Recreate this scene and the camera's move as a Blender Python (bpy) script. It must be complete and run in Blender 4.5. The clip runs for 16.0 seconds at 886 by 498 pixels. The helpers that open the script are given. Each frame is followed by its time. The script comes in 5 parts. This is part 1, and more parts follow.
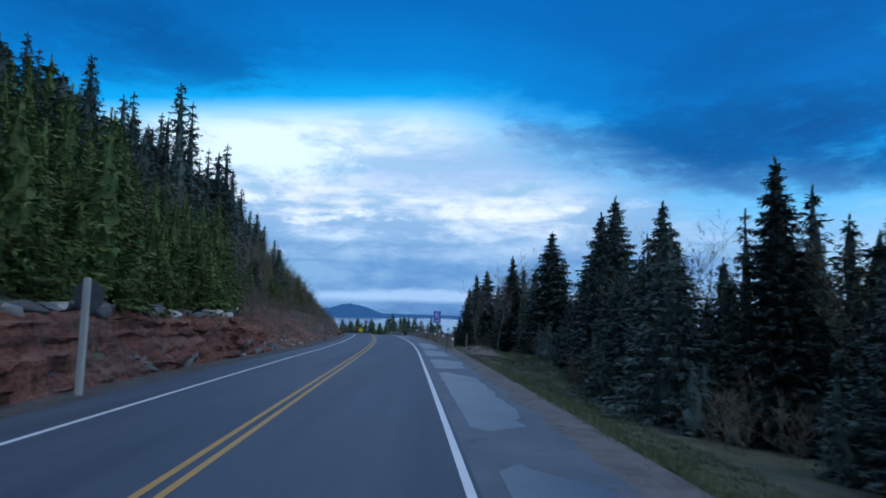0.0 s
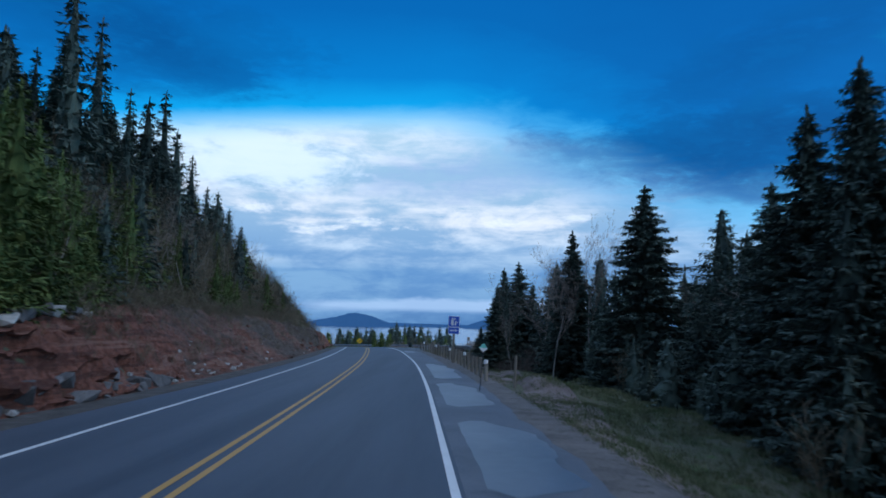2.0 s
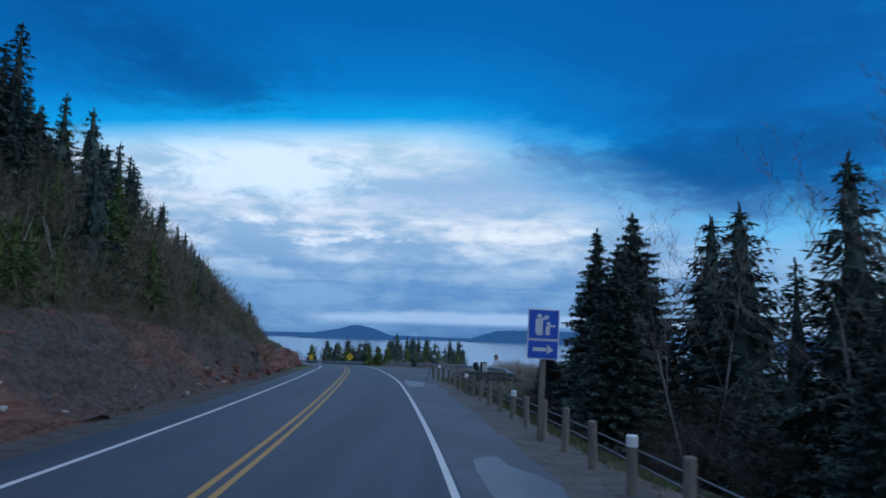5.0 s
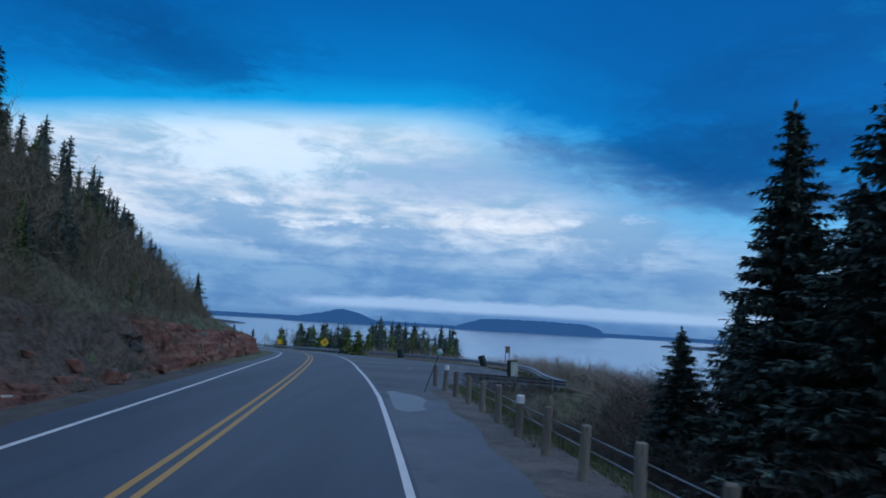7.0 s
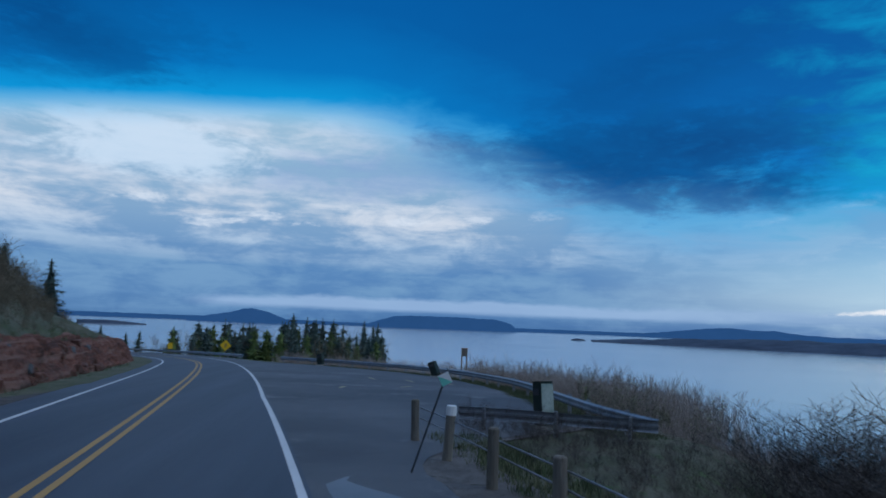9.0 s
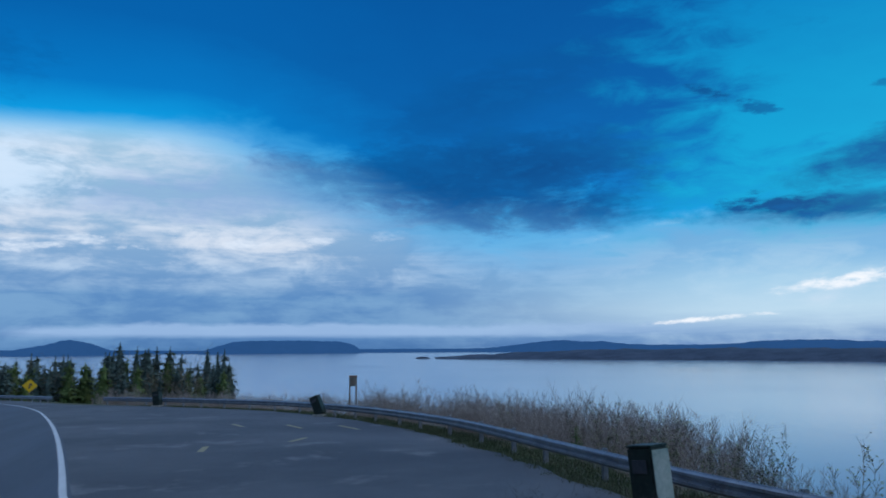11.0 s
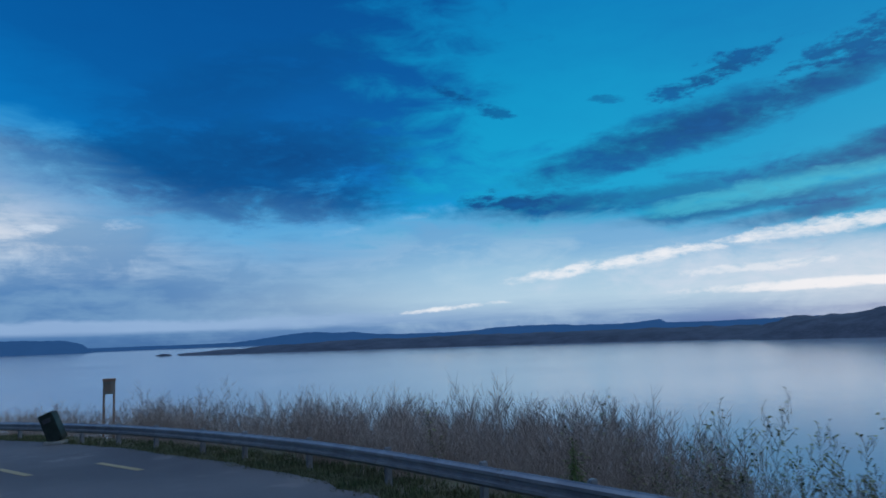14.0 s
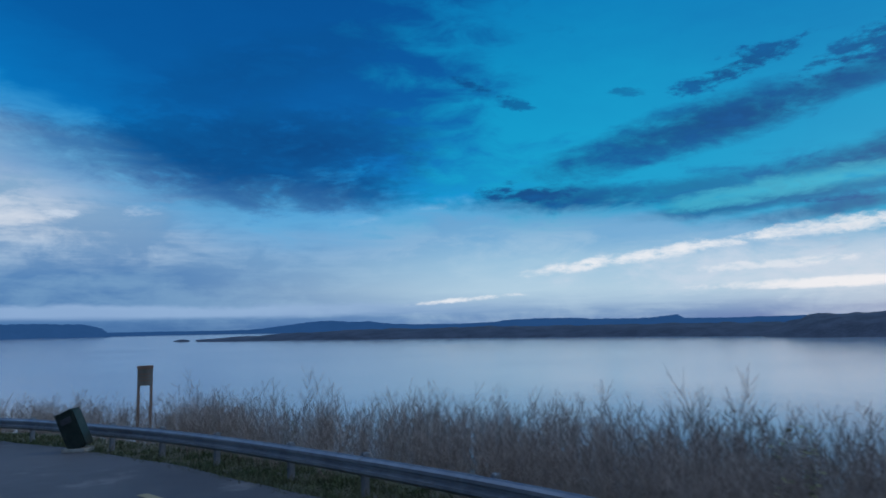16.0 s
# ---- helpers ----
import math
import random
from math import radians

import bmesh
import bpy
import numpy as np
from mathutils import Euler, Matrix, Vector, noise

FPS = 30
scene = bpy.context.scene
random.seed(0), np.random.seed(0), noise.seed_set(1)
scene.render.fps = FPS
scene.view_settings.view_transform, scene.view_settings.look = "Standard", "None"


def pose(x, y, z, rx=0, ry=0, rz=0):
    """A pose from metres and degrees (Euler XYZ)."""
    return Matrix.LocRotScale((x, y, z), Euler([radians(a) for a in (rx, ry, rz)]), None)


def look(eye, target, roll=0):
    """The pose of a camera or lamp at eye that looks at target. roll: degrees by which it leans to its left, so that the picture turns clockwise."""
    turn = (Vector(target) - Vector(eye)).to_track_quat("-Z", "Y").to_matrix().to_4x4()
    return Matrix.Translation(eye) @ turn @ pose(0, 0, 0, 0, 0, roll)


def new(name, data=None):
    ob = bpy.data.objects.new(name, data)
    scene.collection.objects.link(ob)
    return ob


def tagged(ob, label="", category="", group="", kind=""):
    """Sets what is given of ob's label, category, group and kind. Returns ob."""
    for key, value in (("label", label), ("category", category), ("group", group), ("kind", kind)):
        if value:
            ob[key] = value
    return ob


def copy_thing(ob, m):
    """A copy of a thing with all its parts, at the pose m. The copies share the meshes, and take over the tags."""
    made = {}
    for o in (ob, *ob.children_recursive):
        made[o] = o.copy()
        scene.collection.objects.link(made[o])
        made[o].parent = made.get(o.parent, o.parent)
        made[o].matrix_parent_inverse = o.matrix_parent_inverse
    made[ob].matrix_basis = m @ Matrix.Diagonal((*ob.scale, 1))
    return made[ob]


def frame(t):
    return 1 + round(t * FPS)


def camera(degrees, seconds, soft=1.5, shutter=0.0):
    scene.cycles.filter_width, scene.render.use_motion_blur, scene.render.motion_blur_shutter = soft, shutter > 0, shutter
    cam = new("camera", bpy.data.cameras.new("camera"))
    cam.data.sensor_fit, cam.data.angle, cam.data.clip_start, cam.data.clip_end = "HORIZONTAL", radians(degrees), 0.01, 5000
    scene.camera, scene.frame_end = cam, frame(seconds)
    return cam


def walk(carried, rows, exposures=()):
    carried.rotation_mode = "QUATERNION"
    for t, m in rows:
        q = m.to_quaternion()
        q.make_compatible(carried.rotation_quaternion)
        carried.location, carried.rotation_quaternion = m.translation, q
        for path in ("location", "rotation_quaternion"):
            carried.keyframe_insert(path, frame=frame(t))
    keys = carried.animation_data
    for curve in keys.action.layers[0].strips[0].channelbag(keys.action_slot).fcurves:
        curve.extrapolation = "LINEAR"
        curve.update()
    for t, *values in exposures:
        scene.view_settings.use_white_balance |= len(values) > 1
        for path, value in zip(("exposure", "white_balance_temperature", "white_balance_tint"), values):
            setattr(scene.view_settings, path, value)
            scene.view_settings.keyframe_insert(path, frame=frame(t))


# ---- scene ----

cam = camera(62.9, 16.0, soft=1.7, shutter=0.35)
ROWS = [
    (0, 0.00, 0.00, 1.84, -0.00, 5.22, -1.26),
    (0.5, -0.20, 5.38, 1.81, 0.12, 5.82, -1.07),
    (1, -0.42, 10.68, 1.77, -0.19, 5.98, -1.09),
    (1.5, -0.61, 15.98, 1.73, 0.34, 5.73, -1.03),
    (2, -0.82, 21.27, 1.69, 0.51, 5.93, -1.14),
    (2.5, -1.04, 26.51, 1.64, 0.87, 6.17, -1.09),
    (3, -1.34, 31.74, 1.58, 0.92, 6.36, -1.02),
    (3.5, -1.63, 36.89, 1.55, 0.65, 6.49, -1.20),
    (3.7, -1.75, 38.92, 1.54, 0.77, 6.74, -1.31),
    (5.8, -3.17, 58.31, 1.45, 0.30, 6.97, -2.27),
    (6, -3.29, 60.06, 1.42, 0.29, 6.75, -2.65),
    (6.5, -3.54, 64.37, 1.36, -0.09, 6.02, -3.14),
    (7, -3.78, 68.42, 1.30, -0.52, 5.97, -3.25),
    (7.5, -4.14, 72.32, 1.25, -1.47, 6.05, -3.20),
    (8, -4.50, 75.97, 1.22, -1.32, 5.81, -2.63),
    (8.5, -4.80, 79.21, 1.20, -3.25, 5.81, -2.50),
    (8.7, -4.91, 80.48, 1.19, -5.00, 5.85, -2.40),
    (10.8, -5.78, 90.83, 1.13, -18.00, 7.95, 0.10),
    (11, -5.79, 91.47, 1.12, -19.62, 7.86, 0.36),
    (11.5, -5.78, 93.07, 1.10, -21.72, 7.81, 0.60),
    (12, -5.68, 94.61, 1.08, -23.54, 7.77, 0.99),
    (12.5, -5.49, 96.08, 1.06, -26.92, 7.56, 1.56),
    (13, -5.21, 97.57, 1.01, -30.52, 7.41, 2.13),
    (13.5, -4.92, 98.99, 0.94, -35.99, 7.15, 2.94),
    (14, -4.66, 100.43, 0.88, -39.02, 6.78, 2.22),
    (14.5, -4.36, 101.83, 0.81, -40.80, 6.59, 1.60),
    (15, -4.01, 103.28, 0.77, -39.95, 6.28, 1.18),
    (15.5, -3.75, 104.83, 0.74, -39.57, 6.17, 1.09),
    (16, -3.54, 106.44, 0.74, -37.83, 6.12, 1.11),
]
walk(cam, [(t, pose(x, y, z, 90 + pitch, roll, yaw)) for t, x, y, z, yaw, pitch, roll in ROWS],
     [(0, 0.40), (1, 0.28), (2, 0.29), (3, 0.21), (3.5, 0.26), (6, 0.12), (6.5, 0.17), (7, 0.13), (8, -0.04), (8.5, -0.12), (11, 0.03), (11.5, -0.08), (12.5, -0.13), (15, -0.16), (15.5, -0.06), (16, -0.18)])

LAKE = -18.4  # height of the lake's surface


# ---------------------------------------------------------------- node helpers
def lin(r, g, b):
    """Linear colour from 0-255 sRGB."""
    return tuple(((c / 255) / 12.92 if c <= 10 else ((c / 255 + 0.055) / 1.055) ** 2.4) for c in (r, g, b)) + (1.0,)


class Nodes:
    """Short hand for building node trees."""

    def __init__(self, tree):
        self.tree = tree
        tree.nodes.clear()

    def add(self, kind, **props):
        n = self.tree.nodes.new(kind)
        for key, value in props.items():
            setattr(n, key, value)
        return n

    def put(self, socket, value):
        if isinstance(value, bpy.types.NodeSocket):
            self.tree.links.new(value, socket)
        else:
            socket.default_value = value

    def math(self, op, *args, clamp=False):
        n = self.add("ShaderNodeMath", operation=op, use_clamp=clamp)
        for i, a in enumerate(args):
            self.put(n.inputs[i], a)
        return n.outputs[0]

    def step(self, lo, hi, v):
        n = self.add("ShaderNodeMapRange", interpolation_type="SMOOTHSTEP", clamp=True)
        self.put(n.inputs["Value"], v)
        n.inputs["From Min"].default_value, n.inputs["From Max"].default_value = lo, hi
        return n.outputs[0]

    def mix(self, fac, a, b, blend="MIX"):
        n = self.add("ShaderNodeMix", data_type="RGBA", blend_type=blend)
        self.put(n.inputs[0], fac)
        self.put(n.inputs[6], a)
        self.put(n.inputs[7], b)
        return n.outputs[2]

    def ramp(self, v, stops):
        n = self.add("ShaderNodeValToRGB")
        self.put(n.inputs[0], v)
        els = n.color_ramp.elements
        while len(els) < len(stops):
            els.new(0.5)
        for e, (p, c) in zip(els, stops):
            e.position, e.color = p, c
        return n.outputs[0]

    def noise(self, vec, scale, detail=4.0, rough=0.55, distort=0.0):
        n = self.add("ShaderNodeTexNoise")
        self.put(n.inputs["Vector"], vec)
        n.inputs["Scale"].default_value, n.inputs["Detail"].default_value = scale, detail
        n.inputs["Roughness"].default_value, n.inputs["Distortion"].default_value = rough, distort
        return n.outputs[0]

    def xyz(self, x, y, z):
        n = self.add("ShaderNodeCombineXYZ")
        for i, v in enumerate((x, y, z)):
            self.put(n.inputs[i], v)
        return n.outputs[0]


# ---------------------------------------------------------------- sky and light
def build_sky():
    world = bpy.data.worlds.new("evening_sky")
    scene.world = world
    world.use_nodes = True
    N = Nodes(world.node_tree)
    way = N.add("ShaderNodeTexCoord").outputs["Generated"]
    sep = N.add("ShaderNodeSeparateXYZ")
    N.put(sep.inputs[0], way)
    x, y, z = sep.outputs
    deg = 180 / math.pi
    az = N.math("MULTIPLY", N.math("ARCTAN2", x, y), deg)
    el = N.math("MULTIPLY", N.math("ARCSINE", z), deg)
    # cloud texture, drawn out sideways towards the horizon
    def cloud(fa, fe, seed, scale, detail=8.0, rough=0.58, distort=0.25):
        return N.math("SUBTRACT", N.noise(N.xyz(N.math("MULTIPLY", az, fa), N.math("MULTIPLY", el, fe), seed), scale, detail, rough, distort), 0.5)

    broad = cloud(0.05, 0.13, 0.0, 1.5)
    puffs = cloud(0.06, 0.16, 4.0, 3.4, 8.0, 0.62, 0.4)
    wisps = cloud(0.03, 0.32, 3.0, 2.4, 7.0, 0.6)
    fine = cloud(0.07, 0.19, 9.0, 9.0, 6.0, 0.66)

    def ragged(a0, e0, ra, re, tilt=0.0, soft=1.0, rag=1.15):
        """A cloud's cover round a bearing and height, with a torn outline."""
        c, q = math.cos(radians(tilt)), math.sin(radians(tilt))
        da, de = N.math("SUBTRACT", az, a0), N.math("SUBTRACT", el, e0)
        u = N.math("DIVIDE", N.math("ADD", N.math("MULTIPLY", da, c), N.math("MULTIPLY", de, q)), ra)
        v = N.math("DIVIDE", N.math("SUBTRACT", N.math("MULTIPLY", de, c), N.math("MULTIPLY", da, q)), re)
        r = N.math("ADD", N.math("MULTIPLY", u, u), N.math("MULTIPLY", v, v))
        kb, kp, kf = (1.6, 2.4, 1.2) if ra > 7 else (0.6, 2.8, 2.2)
        torn = N.math("MULTIPLY", N.math("ADD", N.math("MULTIPLY", broad, kb), N.math("ADD", N.math("MULTIPLY", puffs, kp), N.math("MULTIPLY", fine, kf))), rag)
        return N.step(0.0, soft, N.math("ADD", N.math("SUBTRACT", 1.0, r), torn))

    # the pale cloud deck low over the lake: a shaded and a lit side at each height
    t = N.math("DIVIDE", N.math("ADD", el, N.math("MULTIPLY", wisps, 1.8)), 20.0)
    shade = N.ramp(t, [(0.0, lin(67, 112, 167)), (0.06, lin(88, 135, 188)), (0.2, lin(88, 137, 192)), (0.3, lin(117, 159, 204)), (0.45, lin(140, 177, 213)), (0.6, lin(144, 184, 217)), (0.9, lin(176, 208, 230))])
    lit = N.ramp(t, [(0.0, lin(86, 131, 182)), (0.06, lin(113, 157, 202)), (0.2, lin(117, 161, 205)), (0.3, lin(176, 202, 231)), (0.4, lin(216, 226, 241)), (0.55, lin(199, 216, 238)), (0.7, lin(206, 222, 241)), (0.9, lin(199, 220, 242))])
    face = N.math("ADD", N.math("ADD", broad, N.math("MULTIPLY", puffs, 0.9)), N.math("MULTIPLY", wisps, 0.5))
    low = N.mix(N.step(-0.16, 0.2, face), shade, lit)
    east = N.ramp(N.math("DIVIDE", N.math("ADD", el, N.math("MULTIPLY", wisps, 1.8)), 20.0), [
        (0.0, lin(86, 129, 186)), (0.04, lin(115, 156, 202)), (0.08, lin(162, 195, 225)), (0.14, lin(182, 214, 236)), (0.24, lin(162, 204, 233)), (0.34, lin(121, 180, 224)), (0.6, lin(74, 157, 214))])
    east = N.mix(N.math("MULTIPLY", N.step(-0.1, 0.2, face), 0.35), east, lin(192, 220, 240))
    low = N.mix(N.step(14.0, 44.0, az), low, east)
    low = N.mix(N.math("MULTIPLY", ragged(66.0, 4.6, 20.0, 3.0, 2, 1.6), 0.6), low, lin(214, 226, 245))
    low = N.mix(N.math("MULTIPLY", ragged(1.5, 11.6, 13.0, 2.5, 3, 1.4, 0.9), 0.85), low, lin(138, 172, 216))
    low = N.mix(N.math("MULTIPLY", ragged(-15.0, 12.2, 10.0, 2.6, 0), 0.8), low, lin(206, 229, 252))
    for a0, e0, ra, re in ((-11.5, 7.2, 3.2, 0.5), (-7.0, 7.9, 2.6, 0.5), (-3.5, 7.5, 2.0, 0.35), (-15.0, 8.6, 3.0, 0.4), (4.0, 8.0, 2.4, 0.35), (15.5, 8.9, 2.2, 0.5), (17.5, 9.9, 2.0, 0.4), (10.0, 8.4, 1.6, 0.3), (31, 8.4, 2.0, 0.4), (37, 9.4, 1.6, 0.3)):
        low = N.mix(N.math("MULTIPLY", ragged(a0, e0, ra, re, 3, 1.8, 1.9), 0.7), low, lin(224, 236, 252))
    # the long flat cloud bank over the far shore
    bank = N.math("MULTIPLY", N.step(0.75, 1.25, N.math("ADD", el, N.math("MULTIPLY", wisps, 0.5))), N.step(2.1, 1.6, N.math("ADD", el, N.math("ADD", N.math("MULTIPLY", broad, 1.8), N.math("MULTIPLY", fine, 0.5)))))
    low = N.mix(N.math("MULTIPLY", bank, N.math("MULTIPLY", N.step(-13.0, -9.0, az), N.math("MULTIPLY", N.step(50.0, 18.0, az), 0.75))), low, lin(158, 190, 230))

    # upper sky, windscreen tint put into its deep blue; lower edge dips towards the open lake
    left = N.math("MINIMUM", N.math("MAXIMUM", N.math("MULTIPLY", az, -1.0), 0.0), 45.0)
    edge = N.math("SUBTRACT", N.math("SUBTRACT", 15.7, N.math("MULTIPLY", N.math("MULTIPLY", left, left), 0.0034)), N.math("ADD", N.math("MULTIPLY", N.step(-2.0, 25.0, az), 7.2), N.math("MULTIPLY", N.step(48.0, 68.0, az), 2.6)))
    tear = N.math("MULTIPLY", N.math("ADD", N.math("MULTIPLY", broad, 4.0), N.math("MULTIPLY", puffs, 4.0)), N.math("ADD", 0.18, N.math("MULTIPLY", N.step(-6.0, 14.0, az), 0.9)))
    above = N.math("SUBTRACT", N.math("ADD", el, tear), edge)
    high = N.ramp(N.math("DIVIDE", above, 20.0), [(0.0, lin(80, 186, 240)), (0.07, lin(6, 152, 222)), (0.18, lin(0, 118, 195)), (0.42, lin(0, 96, 171)), (1.0, lin(0, 82, 155))])
    clear = N.mix(N.step(3.0, 22.0, above), lin(6, 166, 216), lin(0, 124, 192))
    high = N.mix(N.step(30.0, 48.0, N.math("ADD", az, N.math("ADD", N.math("MULTIPLY", puffs, 34.0), N.math("MULTIPLY", broad, 20.0)))), high, clear)
    scraps = N.step(0.02, 0.24, N.math("ADD", N.math("ADD", puffs, N.math("MULTIPLY", wisps, 0.8)), N.math("MULTIPLY", fine, 0.5)))
    high = N.mix(N.math("MULTIPLY", N.math("MULTIPLY", scraps, N.step(13.5, 8.0, el)), N.math("MULTIPLY", N.step(44.0, 56.0, az), 0.75)), high, lin(0, 104, 172))
    dark = N.mix(N.step(-0.2, 0.22, N.math("ADD", puffs, N.math("MULTIPLY", fine, 0.3))), lin(0, 66, 129), lin(0, 91, 160))
    for a0, e0, ra, re, tilt, k in ((14, 13.2, 15, 3.0, 2, 0.85), (27, 13.4, 12, 4.6, 8, 0.95), (24, 10.4, 15, 1.8, 0, 0.7), (57, 14.2, 14, 2.3, 12, 0.95), (69, 16.6, 8, 1.5, 14, 0.9), (72, 11.6, 10, 1.6, 8, 0.9), (44.5, 10.2, 4.5, 0.9, -2, 0.9), (57, 10.0, 14, 1.3, 4, 0.6), (65, 7.6, 9, 0.8, 6, 0.75), (-24, 20, 15, 5.0, 0, 0.55),
                                    (46, 9.8, 9, 1.3, 2, 0.7), (41, 18.6, 2.6, 0.6, -22, 0.85), (44, 17.2, 1.5, 0.5, -10, 0.7), (61, 18.4, 5, 1.0, 14, 0.85), (70, 18.4, 6, 1.3, 16, 0.8), (52.5, 17.6, 2.2, 0.4, -6, 0.5),
                                    (62, 8.6, 14, 0.9, 5, 0.7), (-26, 21, 14, 2.6, -16, 0.55), (25, 20, 12, 3.0, 14, 0.45)):
        high = N.mix(N.math("MULTIPLY", ragged(a0, e0, ra, re, tilt, 1.1, (0.65 if a0 > 40 else 0.9) if ra > 7 else 1.7), k), high, dark)
    high = N.mix(N.math("MULTIPLY", ragged(66, 9.8, 12, 1.0, 6, 1.2, 1.4), 0.6), high, lin(70, 200, 228))
    broken = N.math("MULTIPLY", N.step(-5.0, 10.0, az), N.step(42.0, 26.0, az))  # here the edge is a ragged, wide one
    low = N.mix(N.math("MULTIPLY", N.math("MULTIPLY", N.step(-5.5, 0.5, above), broken), 0.8), low, lin(84, 154, 211))
    sky = N.mix(N.step(-1.3, 1.5, N.math("DIVIDE", above, N.math("ADD", 1.0, N.math("MULTIPLY", broken, 1.6)))), low, high)
    # sunlit streaks low in the west
    for a0, e0, ra, re, tilt, k in ((40, 2.1, 5.0, 0.26, 4.0, 0.9), (54.5, 5.3, 11.0, 0.62, 7.5, 0.95), (66, 6.5, 8.0, 0.8, 4.0, 0.85), (66, 2.6, 9.0, 0.42, 0.5, 0.9), (63, 4.1, 6.0, 0.4, 2.0, 0.5)):
        sky = N.mix(N.math("MULTIPLY", N.math("MULTIPLY", ragged(a0, e0, ra, re, tilt, 1.1, 1.1), N.step(-0.3, 0.0, N.math("ADD", wisps, N.math("MULTIPLY", fine, 0.8)))), k), sky, lin(244, 248, 255))
    # overhead and behind: even evening overcast
    over = N.mix(N.math("ADD", broad, 0.5), lin(116, 152, 204), lin(162, 192, 230))
    sky = N.mix(N.step(30.0, 46.0, el), sky, over)
    behind = N.math("ABSOLUTE", N.math("SUBTRACT", az, 20.0))
    sky = N.mix(N.math("MULTIPLY", N.step(95.0, 130.0, behind), N.step(-1.0, 4.0, el)), sky, over)
    nishita = N.add("ShaderNodeTexSky", sky_type="NISHITA", sun_disc=False, sun_elevation=radians(3.0), sun_rotation=radians(75.0))
    sky = N.mix(0.003, sky, nishita.outputs[0], "ADD")
    bg = N.add("ShaderNodeBackground")
    N.put(bg.inputs[0], sky)
    bg.inputs[1].default_value = 1.0
    N.put(N.add("ShaderNodeOutputWorld").inputs[0], bg.outputs[0])


build_sky()
sun = new("sun", bpy.data.lights.new("sun", "SUN"))
sun.data.energy, sun.data.angle, sun.data.color = 0.5, radians(30), (1.0, 0.96, 0.92)
sun.matrix_basis = look((60, 20, 60), (0, 40, 0))


# ---------------------------------------------------------------- materials
def material(name, c1, c2, scale=3.0, rough=0.8, bump=0.2, bscale=None, c3=None, metal=0.0, stretch=(1, 1, 1), spec=0.3, vary=0.0, fine=0.5, island=0.0):
    """A mottled surface: two colours at a broad and a fine scale, a third in spots, relief, and a shade that differs from piece to piece."""
    mat = bpy.data.materials.new(name)
    mat.use_nodes = True
    N = Nodes(mat.node_tree)
    tc = N.add("ShaderNodeTexCoord").outputs["Object"]
    mp = N.add("ShaderNodeMapping")
    N.put(mp.inputs["Vector"], tc)
    mp.inputs["Scale"].default_value = stretch
    v = mp.outputs[0]
    big = N.noise(v, scale, 5, 0.6, 0.2)
    small = N.noise(v, scale * 9, 4, 0.65)
    f = N.math("ADD", N.math("MULTIPLY", big, 1 - fine * 0.5), N.math("MULTIPLY", small, fine * 0.5))
    col = N.mix(N.step(0.34, 0.66, f), c1, c2)
    if c3:
        col = N.mix(N.step(0.56, 0.68, N.noise(v, scale * 2.3, 5, 0.7)), col, c3)
    if vary:
        r = N.add("ShaderNodeObjectInfo").outputs["Random"]
        k = N.math("ADD", 1 - vary, N.math("MULTIPLY", r, 2 * vary))
        col = N.mix(1.0, col, N.xyz(k, k, k), "MULTIPLY")
    if island:
        r = N.add("ShaderNodeNewGeometry").outputs["Random Per Island"]
        k = N.math("ADD", 1 - island, N.math("MULTIPLY", r, 2 * island))
        col = N.mix(1.0, col, N.xyz(k, k, k), "MULTIPLY")
    b = N.add("ShaderNodeBsdfPrincipled")
    N.put(b.inputs["Base Color"], col)
    N.put(b.inputs["Roughness"], N.math("ADD", rough - 0.08, N.math("MULTIPLY", small, 0.16), clamp=True))
    b.inputs["Metallic"].default_value = metal
    b.inputs["Specular IOR Level"].default_value = spec
    if bump:
        bp = N.add("ShaderNodeBump")
        bp.inputs["Strength"].default_value = bump
        bp.inputs["Distance"].default_value = 0.05
        N.put(bp.inputs["Height"], N.noise(v, bscale or scale * 6, 6, 0.7))
        N.put(b.inputs["Normal"], bp.outputs[0])
    N.put(N.add("ShaderNodeOutputMaterial").inputs[0], b.outputs[0])
    return mat


def rgb(r, g, b):
    return (r, g, b, 1.0)


def line_paint(name, paint, under):
    """Road paint worn through to the asphalt in spots."""
    mat = bpy.data.materials.new(name)
    mat.use_nodes = True
    N = Nodes(mat.node_tree)
    v = N.add("ShaderNodeTexCoord").outputs["Object"]
    wear = N.step(0.60, 0.70, N.math("ADD", N.math("MULTIPLY", N.noise(v, 9.0, 6, 0.75), 0.75), N.math("MULTIPLY", N.noise(v, 0.7, 3), 0.25)))
    dirt = N.mix(N.noise(v, 1.6, 4), paint, tuple(c * 0.72 for c in paint[:3]) + (1,))
    b = N.add("ShaderNodeBsdfPrincipled")
    N.put(b.inputs["Base Color"], N.mix(wear, dirt, under))
    b.inputs["Roughness"].default_value = 0.6
    N.put(N.add("ShaderNodeOutputMaterial").inputs[0], b.outputs[0])
    return mat


